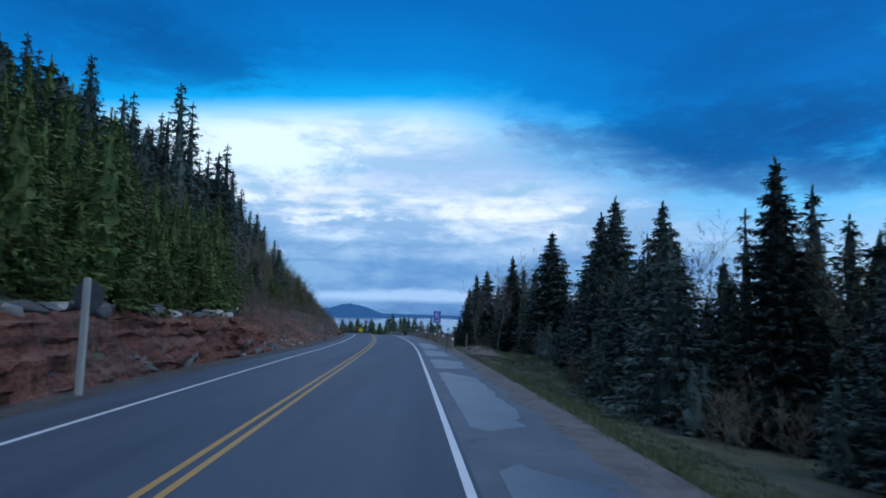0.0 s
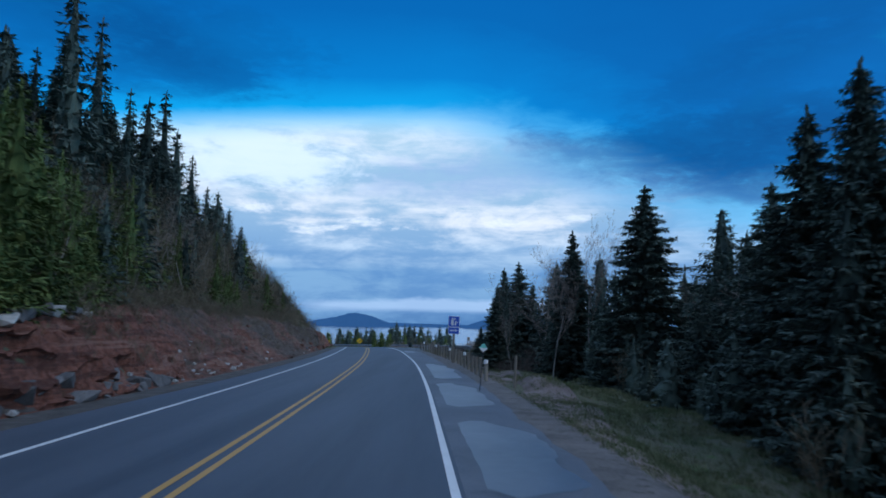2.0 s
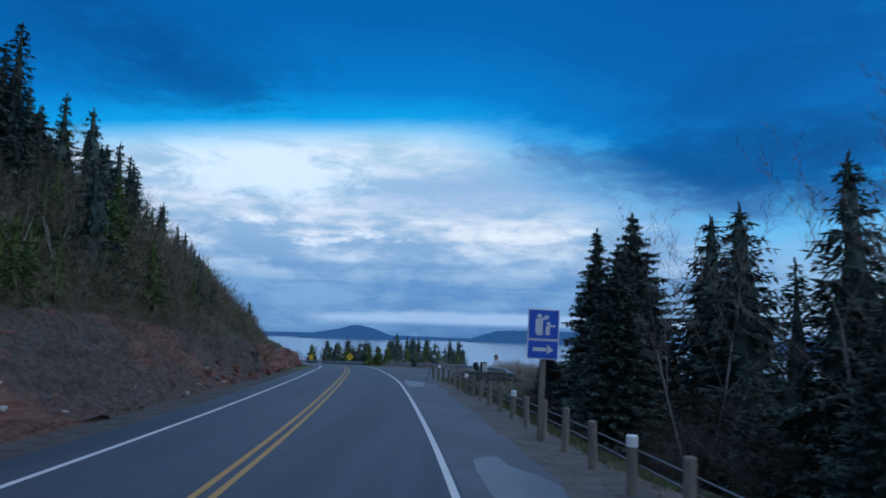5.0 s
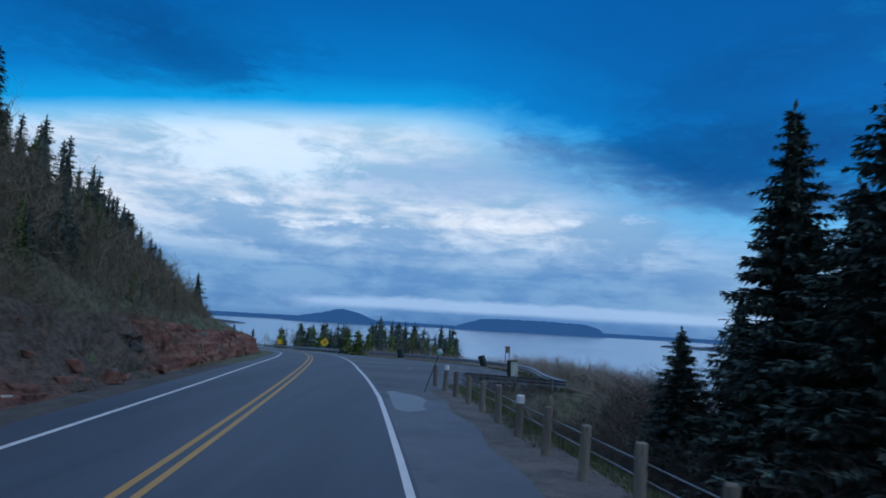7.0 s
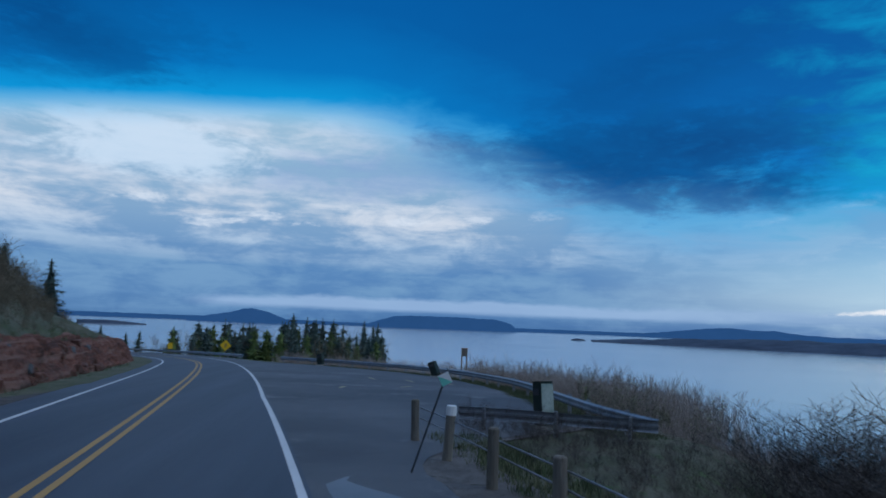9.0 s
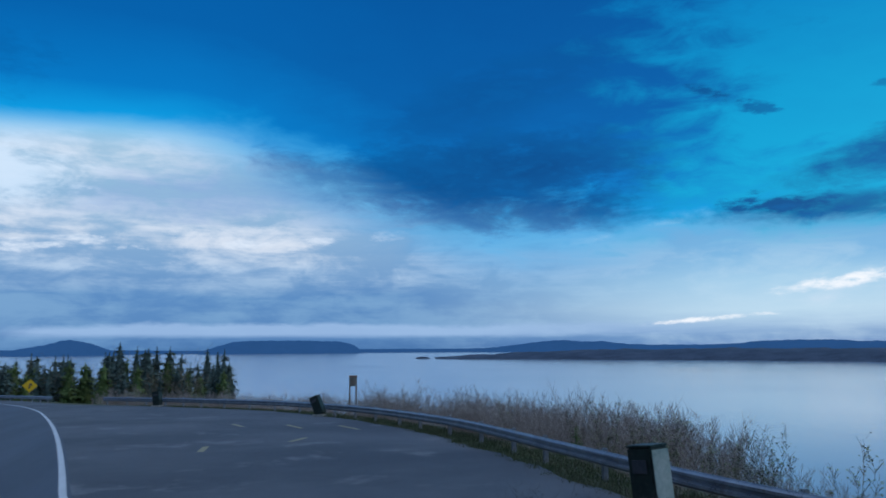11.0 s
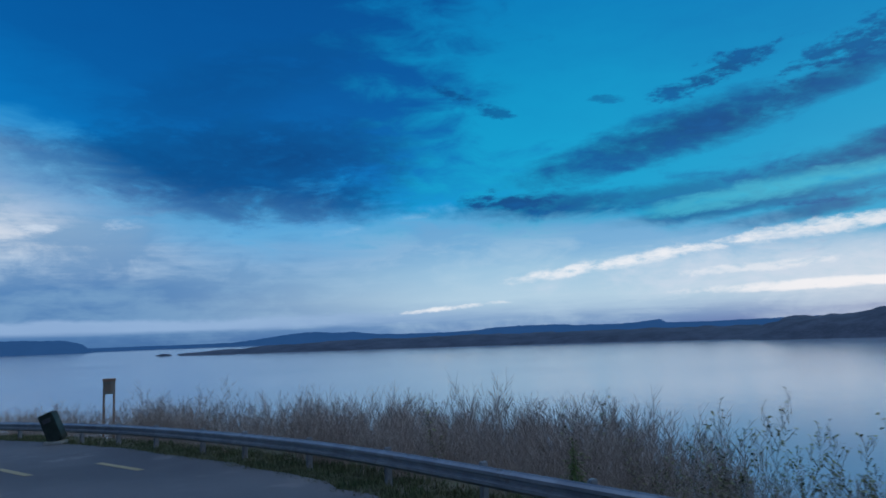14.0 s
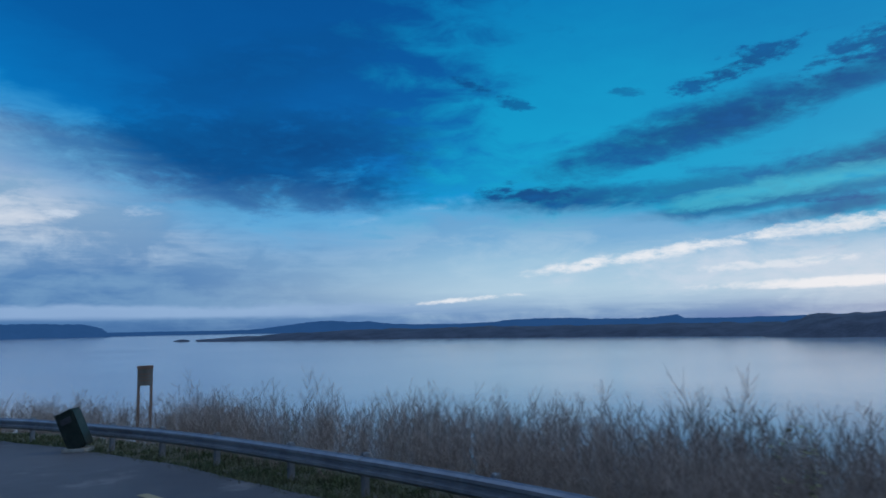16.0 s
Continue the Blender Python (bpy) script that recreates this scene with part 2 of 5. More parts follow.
ASPHALT = material("asphalt", rgb(0.038, 0.051, 0.072), rgb(0.068, 0.085, 0.113), 0.8, 0.6, 0.25, 60, stretch=(1, 0.05, 1), spec=0.35, fine=0.6)
SHOULDER = material("shoulder_asphalt", rgb(0.070, 0.081, 0.100), rgb(0.118, 0.131, 0.155), 0.5, 0.6, 0.3, 50, c3=rgb(0.06, 0.069, 0.085), spec=0.4, fine=0.7)
DAMP = material("damp_patch", rgb(0.074, 0.087, 0.110), rgb(0.112, 0.127, 0.155), 0.35, 0.40, 0.05, 30, spec=0.5, fine=0.4)
LOT = material("lot_asphalt", rgb(0.060, 0.066, 0.077), rgb(0.116, 0.123, 0.135), 0.22, 0.65, 0.3, 50, c3=rgb(0.165, 0.167, 0.173), spec=0.35, fine=0.5)
GRAVEL = material("gravel", rgb(0.10, 0.093, 0.09), rgb(0.205, 0.19, 0.183), 1.4, 0.9, 0.8, 26, c3=rgb(0.07, 0.066, 0.06), fine=0.9)
EARTH = material("stony_earth", rgb(0.12, 0.092, 0.086), rgb(0.24, 0.195, 0.185), 0.9, 0.92, 0.8, 18, c3=rgb(0.06, 0.075, 0.035), fine=0.8)
WHITE_LINE = line_paint("white_road_paint", rgb(0.72, 0.73, 0.74), rgb(0.13, 0.135, 0.15))
YELLOW_LINE = line_paint("yellow_road_paint", rgb(0.52, 0.285, 0.07), rgb(0.10, 0.10, 0.11))
FADED_LINE = line_paint("faded_yellow_paint", rgb(0.36, 0.30, 0.16), rgb(0.14, 0.14, 0.15))
# Gravel coloured dark for the shadow along the bank's foot
SHADED_DITCH = material("shaded_ditch_gravel", rgb(0.06, 0.055, 0.052), rgb(0.135, 0.125, 0.12), 1.6, 0.92, 0.9, 22, c3=rgb(0.10, 0.06, 0.05), fine=0.8)
GRASS_SOIL = material("grassy_soil", rgb(0.065, 0.078, 0.042), rgb(0.145, 0.135, 0.10), 0.8, 0.95, 0.8, 14, c3=rgb(0.07, 0.12, 0.04), fine=0.8)


def bank_material():
    """Red and grey-brown rock in broad patches, with stones, soil and cracks at smaller scales."""
    mat = bpy.data.materials.new("red_rock")
    mat.use_nodes = True
    N = Nodes(mat.node_tree)
    v = N.add("ShaderNodeTexCoord").outputs["Object"]
    mid, small, tiny = N.noise(v, 0.9, 6, 0.65, 0.4), N.noise(v, 5.0, 6, 0.7), N.noise(v, 26.0, 4, 0.7)
    sep = N.add("ShaderNodeSeparateXYZ")
    N.put(sep.inputs[0], v)
    lie = N.math("MULTIPLY", N.step(48.0, 66.0, sep.outputs[1]), N.step(98.0, 90.0, sep.outputs[1]))  # a bed of browner rock
    beds = N.noise(N.xyz(N.math("MULTIPLY", sep.outputs[0], 0.12), N.math("MULTIPLY", sep.outputs[1], 0.12), N.math("MULTIPLY", sep.outputs[2], 3.6)), 1.0, 4, 0.6, 0.3)
    red = N.mix(N.step(0.35, 0.65, small), rgb(0.11, 0.043, 0.032), rgb(0.27, 0.112, 0.08))
    red = N.mix(N.math("MULTIPLY", N.step(0.52, 0.62, beds), 0.7), red, rgb(0.30, 0.17, 0.135))
    red = N.mix(N.math("MULTIPLY", N.step(0.46, 0.38, beds), 0.7), red, rgb(0.075, 0.034, 0.028))
    brown = N.mix(N.step(0.35, 0.65, small), rgb(0.065, 0.05, 0.042), rgb(0.15, 0.12, 0.105))
    col = N.mix(N.step(0.40, 0.60, N.math("ADD", N.math("MULTIPLY", lie, 0.13), N.math("ADD", N.math("MULTIPLY", N.noise(v, 0.11, 3), 0.5), N.math("MULTIPLY", mid, 0.35)))), red, brown)
    col = N.mix(N.math("MULTIPLY", N.step(0.60, 0.68, tiny), 0.7), col, rgb(0.27, 0.24, 0.23))
    col = N.mix(N.math("MULTIPLY", N.step(0.58, 0.72, mid), 0.5), col, rgb(0.05, 0.055, 0.03))
    b = N.add("ShaderNodeBsdfPrincipled")
    N.put(b.inputs["Base Color"], col)
    b.inputs["Roughness"].default_value = 0.92
    b.inputs["Specular IOR Level"].default_value = 0.2
    bp = N.add("ShaderNodeBump")
    bp.inputs["Strength"].default_value, bp.inputs["Distance"].default_value = 0.9, 0.12
    N.put(bp.inputs["Height"], N.math("ADD", small, N.math("MULTIPLY", tiny, 0.5)))
    N.put(b.inputs["Normal"], bp.outputs[0])
    N.put(N.add("ShaderNodeOutputMaterial").inputs[0], b.outputs[0])
    return mat


RED_ROCK = bank_material()
GREY_ROCK = material("grey_rock", rgb(0.085, 0.083, 0.088), rgb(0.18, 0.174, 0.18), 2.2, 0.85, 0.7, 9, c3=rgb(0.10, 0.09, 0.08), vary=0.25, fine=0.8)
PALE_STONE = material("pale_stone", rgb(0.30, 0.29, 0.28), rgb(0.46, 0.44, 0.42), 3.0, 0.85, 0.5, 9, vary=0.25, fine=0.8)
REDDISH_STONE = material("reddish_stone", rgb(0.12, 0.052, 0.04), rgb(0.23, 0.115, 0.088), 2.5, 0.88, 0.7, 9, c3=rgb(0.22, 0.19, 0.18), vary=0.3, fine=0.8)
NEEDLES = material("dark_spruce_needles", rgb(0.055, 0.080, 0.074), rgb(0.095, 0.128, 0.106), 1.2, 0.85, 0.0, spec=0.15, vary=0.3, island=0.45)
GREEN_NEEDLES = material("green_fir_needles", rgb(0.065, 0.105, 0.038), rgb(0.14, 0.175, 0.06), 1.2, 0.85, 0.0, spec=0.15, vary=0.35, island=0.45)
BARK = material("conifer_bark", rgb(0.07, 0.05, 0.04), rgb(0.15, 0.115, 0.095), 4, 0.9, 0.6, stretch=(1, 1, 0.3))
# Paler than the other birch bark, for the slim hillside birches
HILL_BARK = material("hill_birch_bark", rgb(0.25, 0.23, 0.20), rgb(0.40, 0.375, 0.34), 3, 0.85, 0.3, c3=rgb(0.10, 0.09, 0.08), stretch=(1, 1, 0.5), vary=0.2)
PALE_BARK = material("pale_birch_bark", rgb(0.17, 0.158, 0.148), rgb(0.31, 0.295, 0.275), 3, 0.85, 0.3, c3=rgb(0.10, 0.09, 0.08), stretch=(1, 1, 0.5), vary=0.2)
HILL_TWIGS = material("olive_brown_twigs", rgb(0.105, 0.086, 0.06), rgb(0.205, 0.168, 0.12), 2, 0.9, 0.0, vary=0.25, island=0.4)
TWIGS = material("bare_twigs", rgb(0.16, 0.13, 0.115), rgb(0.29, 0.245, 0.22), 2, 0.9, 0.0, vary=0.25, island=0.3)
# Darker twigs: the shade on the slope's brush is in this colour
SHADED_TWIGS = material("shaded_alder_twigs", rgb(0.055, 0.045, 0.042), rgb(0.125, 0.105, 0.095), 2, 0.9, 0.0, vary=0.25, island=0.3)
RUST_TWIGS = material("russet_twigs", rgb(0.29, 0.228, 0.20), rgb(0.47, 0.39, 0.345), 2, 0.9, 0.0, vary=0.25, island=0.3)
BUDS = material("young_leaves", rgb(0.095, 0.10, 0.045), rgb(0.17, 0.165, 0.075), 2, 0.8, 0.0, vary=0.3, island=0.4)
GRASS = material("grass_blades", rgb(0.065, 0.10, 0.042), rgb(0.17, 0.17, 0.10), 1.5, 0.85, 0.0, island=0.5)
POST_WOOD = material("weathered_post_wood", rgb(0.17, 0.15, 0.125), rgb(0.30, 0.27, 0.23), 6, 0.85, 0.5, c3=rgb(0.10, 0.085, 0.07), stretch=(1, 1, 0.12), vary=0.2)
PALE_POST = material("pale_grey_post_wood", rgb(0.34, 0.34, 0.33), rgb(0.50, 0.50, 0.48), 5, 0.8, 0.4, stretch=(1, 1, 0.12))
BROWN_WOOD = material("brown_painted_wood", rgb(0.27, 0.16, 0.115), rgb(0.38, 0.25, 0.19), 5, 0.8, 0.4, stretch=(1, 1, 0.15))
GALVANISED = material("galvanised_steel", rgb(0.23, 0.25, 0.285), rgb(0.36, 0.38, 0.415), 2.5, 0.45, 0.08, c3=rgb(0.24, 0.23, 0.22), metal=0.6, spec=0.5)
CABLE = material("steel_cable", rgb(0.22, 0.22, 0.23), rgb(0.34, 0.34, 0.35), 8, 0.5, 0.1, metal=0.7)
WHITE_PAINT = material("white_reflective_paint", rgb(0.74, 0.75, 0.76), rgb(0.82, 0.82, 0.82), 8, 0.5, 0.05)
SIGN_BLUE = material("blue_sign_sheeting", rgb(0.02, 0.10, 0.55), rgb(0.025, 0.12, 0.62), 3, 0.4, 0.02, spec=0.5)
SIGN_YELLOW = material("yellow_sign_sheeting", rgb(0.80, 0.45, 0.02), rgb(0.86, 0.52, 0.03), 3, 0.45, 0.02)
SIGN_GREEN = material("teal_sign_sheeting", rgb(0.16, 0.56, 0.46), rgb(0.20, 0.62, 0.52), 3, 0.45, 0.02)
SIGN_BACK = material("dull_sign_back", rgb(0.06, 0.065, 0.075), rgb(0.10, 0.105, 0.115), 5, 0.55, 0.05, metal=0.4)
BIN_DARK = material("dark_green_bin_paint", rgb(0.014, 0.026, 0.022), rgb(0.03, 0.045, 0.038), 5, 0.5, 0.1, c3=rgb(0.05, 0.05, 0.045))
BIN_PALE = material("pale_bin_panel", rgb(0.16, 0.25, 0.22), rgb(0.46, 0.50, 0.46), 1.6, 0.5, 0.1)
CONCRETE = material("concrete_slab", rgb(0.32, 0.31, 0.28), rgb(0.46, 0.45, 0.41), 4, 0.85, 0.3)
# The bluish base colour holds the haze over the far woods
HAZY_FOREST = material("hazy_far_forest", rgb(0.030, 0.046, 0.075), rgb(0.075, 0.10, 0.145), 0.03, 0.95, 0.6, 0.08, fine=0.8)


def hazy_material(name, c, glow):
    """Hills so far off that their haze is put in as blue emission."""
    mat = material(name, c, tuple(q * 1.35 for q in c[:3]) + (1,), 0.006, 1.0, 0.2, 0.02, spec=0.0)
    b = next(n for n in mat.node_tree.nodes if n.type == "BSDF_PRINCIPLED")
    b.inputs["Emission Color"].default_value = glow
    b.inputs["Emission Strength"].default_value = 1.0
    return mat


HAZY_HILL = hazy_material("hazy_far_hill", rgb(0.018, 0.035, 0.065), rgb(0.014, 0.058, 0.165))


def water_material():
    mat = bpy.data.materials.new("lake_water")
    mat.use_nodes = True
    N = Nodes(mat.node_tree)
    v = N.add("ShaderNodeTexCoord").outputs["Object"]
    b = N.add("ShaderNodeBsdfPrincipled")
    # pale base colour stands in for bright sky mirrored by the waves
    b.inputs["Base Color"].default_value = (0.33, 0.38, 0.46, 1)
    N.put(b.inputs["Roughness"], N.math("ADD", 0.07, N.math("MULTIPLY", N.noise(v, 0.006, 3), 0.10)))
    b.inputs["IOR"].default_value = 1.333
    bp = N.add("ShaderNodeBump")
    bp.inputs["Strength"].default_value, bp.inputs["Distance"].default_value = 0.13, 0.25
    N.put(bp.inputs["Height"], N.math("ADD", N.noise(v, 0.5, 4, 0.6), N.noise(v, 0.06, 3, 0.5)))
    N.put(b.inputs["Normal"], bp.outputs[0])
    N.put(N.add("ShaderNodeOutputMaterial").inputs[0], b.outputs[0])
    return mat


WATER = water_material()


# ---------------------------------------------------------------- mesh helpers
def mesh_object(name, verts, faces, mat, parent=None, label="", smooth=False):
    me = bpy.data.meshes.new(name)
    me.from_pydata(verts, [], faces)
    me.materials.append(mat)
    if smooth:
        me.polygons.foreach_set("use_smooth", [True] * len(me.polygons))
    me.update()
    ob = new(name, me)
    if parent:
        ob.parent = parent
    if label:
        ob["label"] = label
    return ob


def part(name, bm, mat, parent=None, label="", smooth=False):
    me = bpy.data.meshes.new(name)
    bm.to_mesh(me)
    bm.free()
    me.materials.append(mat)
    if smooth:
        me.polygons.foreach_set("use_smooth", [True] * len(me.polygons))
    ob = new(name, me)
    if parent:
        ob.parent = parent
    if label:
        ob["label"] = label
    return ob


def box(bm, cx, cy, cz, sx, sy, sz, bevel=0.0, rot=None):
    r = bmesh.ops.create_cube(bm, size=1.0, matrix=Matrix.Translation((cx, cy, cz)) @ (rot or Matrix()) @ Matrix.Diagonal((sx, sy, sz, 1)))
    if bevel:
        edges = {e for v in r["verts"] for e in v.link_edges}
        bmesh.ops.bevel(bm, geom=list(edges), offset=bevel, segments=2, affect="EDGES")


def rod(bm, x, y, z0, z1, r0, r1, seg=10, cap=0.012):
    """An upright round post with a chamfered top."""
    rings = []
    for z, r in ((z0, r0), (z1 - cap, r1), (z1, r1 - cap)):
        rings.append([bm.verts.new((x + r * math.cos(a * math.tau / seg), y + r * math.sin(a * math.tau / seg), z)) for a in range(seg)])
    for lo, hi in zip(rings, rings[1:]):
        for i in range(seg):
            bm.faces.new((lo[i], lo[(i + 1) % seg], hi[(i + 1) % seg], hi[i]))
    bm.faces.new(rings[-1])
    bm.faces.new(rings[0][::-1])


def empty(name, m):
    ob = new(name)
    ob.empty_display_size = 0.3
    ob.matrix_basis = m
    return ob


# ---------------------------------------------------------------- the road's line
S0, S1, DS = -60.0, 330.0, 1.0
HEAD_S = [-60, 0, 40, 58, 72, 88, 100, 115, 135, 150, 170, 200, 240, 330]
HEAD_A = [0.04, 0.045, 0.05, 0.062, 0.09, 0.10, 0.12, 0.15, 0.20, 0.33, 0.64, 1.15, 1.5, 1.6]
GRADE_Y = [-80, -40, 0, 20, 37, 60, 75, 91, 100, 106, 126, 167, 230]
GRADE_Z = [0.5, 0.2, -0.11, -0.25, -0.42, -0.63, -0.80, -0.94, -1.06, -1.17, -1.75, -3.2, -5.5]


def road_line():
    n = int((S1 - S0) / DS) + 1
    s = S0 + DS * np.arange(n)
    a = np.interp(s, HEAD_S, HEAD_A)
    a = np.convolve(np.pad(a, 6, mode="edge"), np.ones(13) / 13, mode="valid")
    x = np.concatenate([[0], np.cumsum(-np.sin((a[1:] + a[:-1]) / 2) * DS)])
    y = np.concatenate([[0], np.cumsum(np.cos((a[1:] + a[:-1]) / 2) * DS)])
    k = int(-S0 / DS)
    return s, x - x[k] - 2.85, y - y[k], a


LS, LX, LY, LA = road_line()
GS = np.arange(-80, 231, 1.0)
GZ = np.convolve(np.pad(np.interp(GS, GRADE_Y, GRADE_Z), 8, mode="edge"), np.ones(17) / 17, mode="valid")


def grade(y):
    return float(np.interp(y, GS, GZ))


def on_road(s, d):
    """The point d metres to the right of the yellow line, s metres along."""
    x, y, a = (float(np.interp(s, LS, q)) for q in (LX, LY, LA))
    return x + d * math.cos(a), y + d * math.sin(a), a


def smooth(lo, hi, v):
    t = min(1.0, max(0.0, (v - lo) / (hi - lo)))
    return t * t * (3 - 2 * t)


def white_d(s):
    return float(np.interp(s, [0, 30, 46, 60, 80, 90, 105, 130], [3.6, 3.56, 3.56, 3.48, 3.34, 3.23, 2.78, 2.62]))


def left_d(s):
    return float(np.interp(s, [0, 36, 47, 54, 70, 92, 120], [-3.13, -2.96, -2.76, -2.68, -2.54, -2.36, -2.3]))


def yellow_d(s):
    """How far the painted centre strays from the road's line."""
    return float(np.interp(s, [0, 20, 45, 60, 90, 130], [0.08, 0.10, 0.16, 0.15, 0.09, 0.05]))


def bank_d(s):
    """Where the rock bank starts, left of the road."""
    return float(np.interp(s, [0, 30, 50, 75, 110], [-5.2, -5.5, -4.8, -4.4, -4.1]))


def bank_shape(s):
    """The bank's run and rise."""
    k = smooth(36, 58, s) * (1 - smooth(82, 95, s))
    return 1.2 + 3.6 * k, 1.9 + 0.9 * k - 0.5 * smooth(90, 110, s)


RAIL = [(1.5, 97.0), (1.3, 100), (1.5, 104.5), (1.9, 110), (1.9, 114), (1.4, 119.5), (0.6, 123.5), (-0.8, 128.5), (-3.2, 133.5), (-6.3, 139.0), (-10.5, 145.0)]


def rail_d(s):
    """How far right of the yellow line the viewpoint's guardrail stands."""
    best = None
    for (xa, ya), (xb, yb) in zip(RAIL, RAIL[1:]):
        for k in range(6):
            t = k / 5
            px, py = xa + (xb - xa) * t, ya + (yb - ya) * t
            cx, cy, a = on_road(s, 0)
            along = abs(-(px - cx) * math.sin(a) + (py - cy) * math.cos(a))
            off = (px - cx) * math.cos(a) + (py - cy) * math.sin(a)
            if best is None or along < best[0]:
                best = (along, off)
    return best[1]


RAIL_D = {s: rail_d(s) for s in range(90, 165)}


def platform(s):
    """How far right the level ground reaches."""
    k = smooth(88, 99, s) * (1 - smooth(140, 156, s))
    r = RAIL_D.get(int(min(164, max(90, s))), 9.0) + 0.9
    return 6.3 * (1 - k) + max(6.3, r) * k


def terrain(s, d):
    cx, cy, a = on_road(s, 0)
    g = grade(cy)
    x, y = cx + d * math.cos(a), cy + d * math.sin(a)
    base = bank_d(s)
    if d < base:
        u = base - d
        run, rise = bank_shape(s)
        z = g + rise * smooth(0.2, 0.3 + run, u)
        up = min(55.0, max(0.0, u - run - 0.5))
        steep = 0.82 - 0.30 * smooth(85, 125, s) - 0.2 * smooth(125, 155, s)
        z += steep * (up - 0.0062 * up * up)
        z += 0.35 * smooth(0.3, 2.5, u) * noise.fractal(Vector((x * 0.35, y * 0.35, 1)), 1.0, 2.0, 4)
        return z
    edge = platform(s)
    v = d - edge
    lot = smooth(90, 99, s) * (1 - smooth(140, 156, s))
    z = g - 0.012 * max(0, d - 3.5)
    if v > 0:
        woods = 1 - smooth(55, 85, s)
        shelf = 8.0 * woods
        clearing = smooth(34, 42, s) * (1 - smooth(58, 66, s))
        z -= (0.9 * smooth(0, 3.0, v)) * (1 - 0.5 * lot) * (1 - 0.75 * clearing)
        z += clearing * smooth(0.8, 2.4, v) * (1 - smooth(7, 10, v)) * (0.16 + 0.34 * noise.noise(Vector((x * 0.42, y * 0.42, 9))))
        z += 0.55 * math.exp(-((x - 2.3) ** 2 + (y - 48.2) ** 2) / 4.5) * smooth(0.3, 1.2, v)  # a heap of spoil
        w = max(0.0, v - 1.2 - shelf)
        z -= (0.10 + 0.14 * (1 - woods)) * max(0.0, v - 1.5) + 0.30 * woods * w + 0.28 * (1 - woods) * max(0.0, v - 13.0)
        z += 0.18 * smooth(0, 2.0, v) * noise.fractal(Vector((x * 0.4, y * 0.4, 5)), 1.0, 2.0, 4)
    return max(z, LAKE - 3.0)


def strip(name, s0, s1, step, dl, dr, mat, lift=0.0, cols=1, parent=None, label=""):
    """A band along the road between two offsets (numbers or functions of s)."""
    n = max(2, int(round((s1 - s0) / step)) + 1)
    verts, faces = [], []
    for i in range(n):
        s = s0 + (s1 - s0) * i / (n - 1)
        a, b = (dl(s) if callable(dl) else dl), (dr(s) if callable(dr) else dr)
        for j in range(cols + 1):
            d = a + (b - a) * j / cols
            x, y, _ = on_road(s, d)
            verts.append((x, y, terrain(s, d) + lift))
    for i in range(n - 1):
        for j in range(cols):
            p = i * (cols + 1) + j
            faces.append((p, p + 1, p + cols + 2, p + cols + 1))
    return mesh_object(name, verts, faces, mat, parent, label, smooth=True)


# ---------------------------------------------------------------- ground, road and lake
def build_ground():
    offs = [-150, -110, -80, -62, -50, -42, -36, -31, -27, -24, -21.5, -19, -17, -15, -13.5, -12, -10.8, -9.8, -9, -8.3, -7.7, -7.1, -6.6, -6.2, -5.8, -5.5, -5.2, -4.9,
            -4.5, 0, 5.2, 6, 6.4, 7, 7.6, 8.3, 9, 10, 11, 12, 13, 14.5, 16, 18, 20, 23, 27, 32, 40, 50, 62, 80, 110, 160]
    ss = list(np.arange(-60, 170, 0.7)) + list(np.arange(170, 240, 2.5))
    verts, faces = [], []
    for s in ss:
        for d in offs:
            dd = d
            if s > 125 and d < -20:  # the bend's inside: keep the rows from crossing
                dd = -20 + (d + 20) * (1 - 0.82 * smooth(125, 165, s))
            x, y, _ = on_road(s, dd)
            low = -0.06 if -4.95 < d < 5.9 else -0.05
            verts.append((x, y, terrain(s, dd) + low))
    m = len(offs)
    for i in range(len(ss) - 1):
        for j in range(m - 1):
            p = i * m + j
            faces.append((p, p + 1, p + m + 1, p + m))
    ob = mesh_object("ground", verts, faces, GRASS_SOIL, smooth=True)
    tagged(ob, "grassy brown soil of the roadside and hillside", "ground", kind="structure")


build_ground()


def paved_right(s):
    w = 5.6 - 0.45 * smooth(52, 66, s) + 0.22 * noise.noise(Vector((s * 0.35, 0, 1))) + 0.10 * noise.noise(Vector((s * 1.3, 0, 4)))
    lot = smooth(93, 100, s) * (1 - smooth(139, 152, s))
    return w * (1 - lot) + (platform(s) - 1.4) * lot


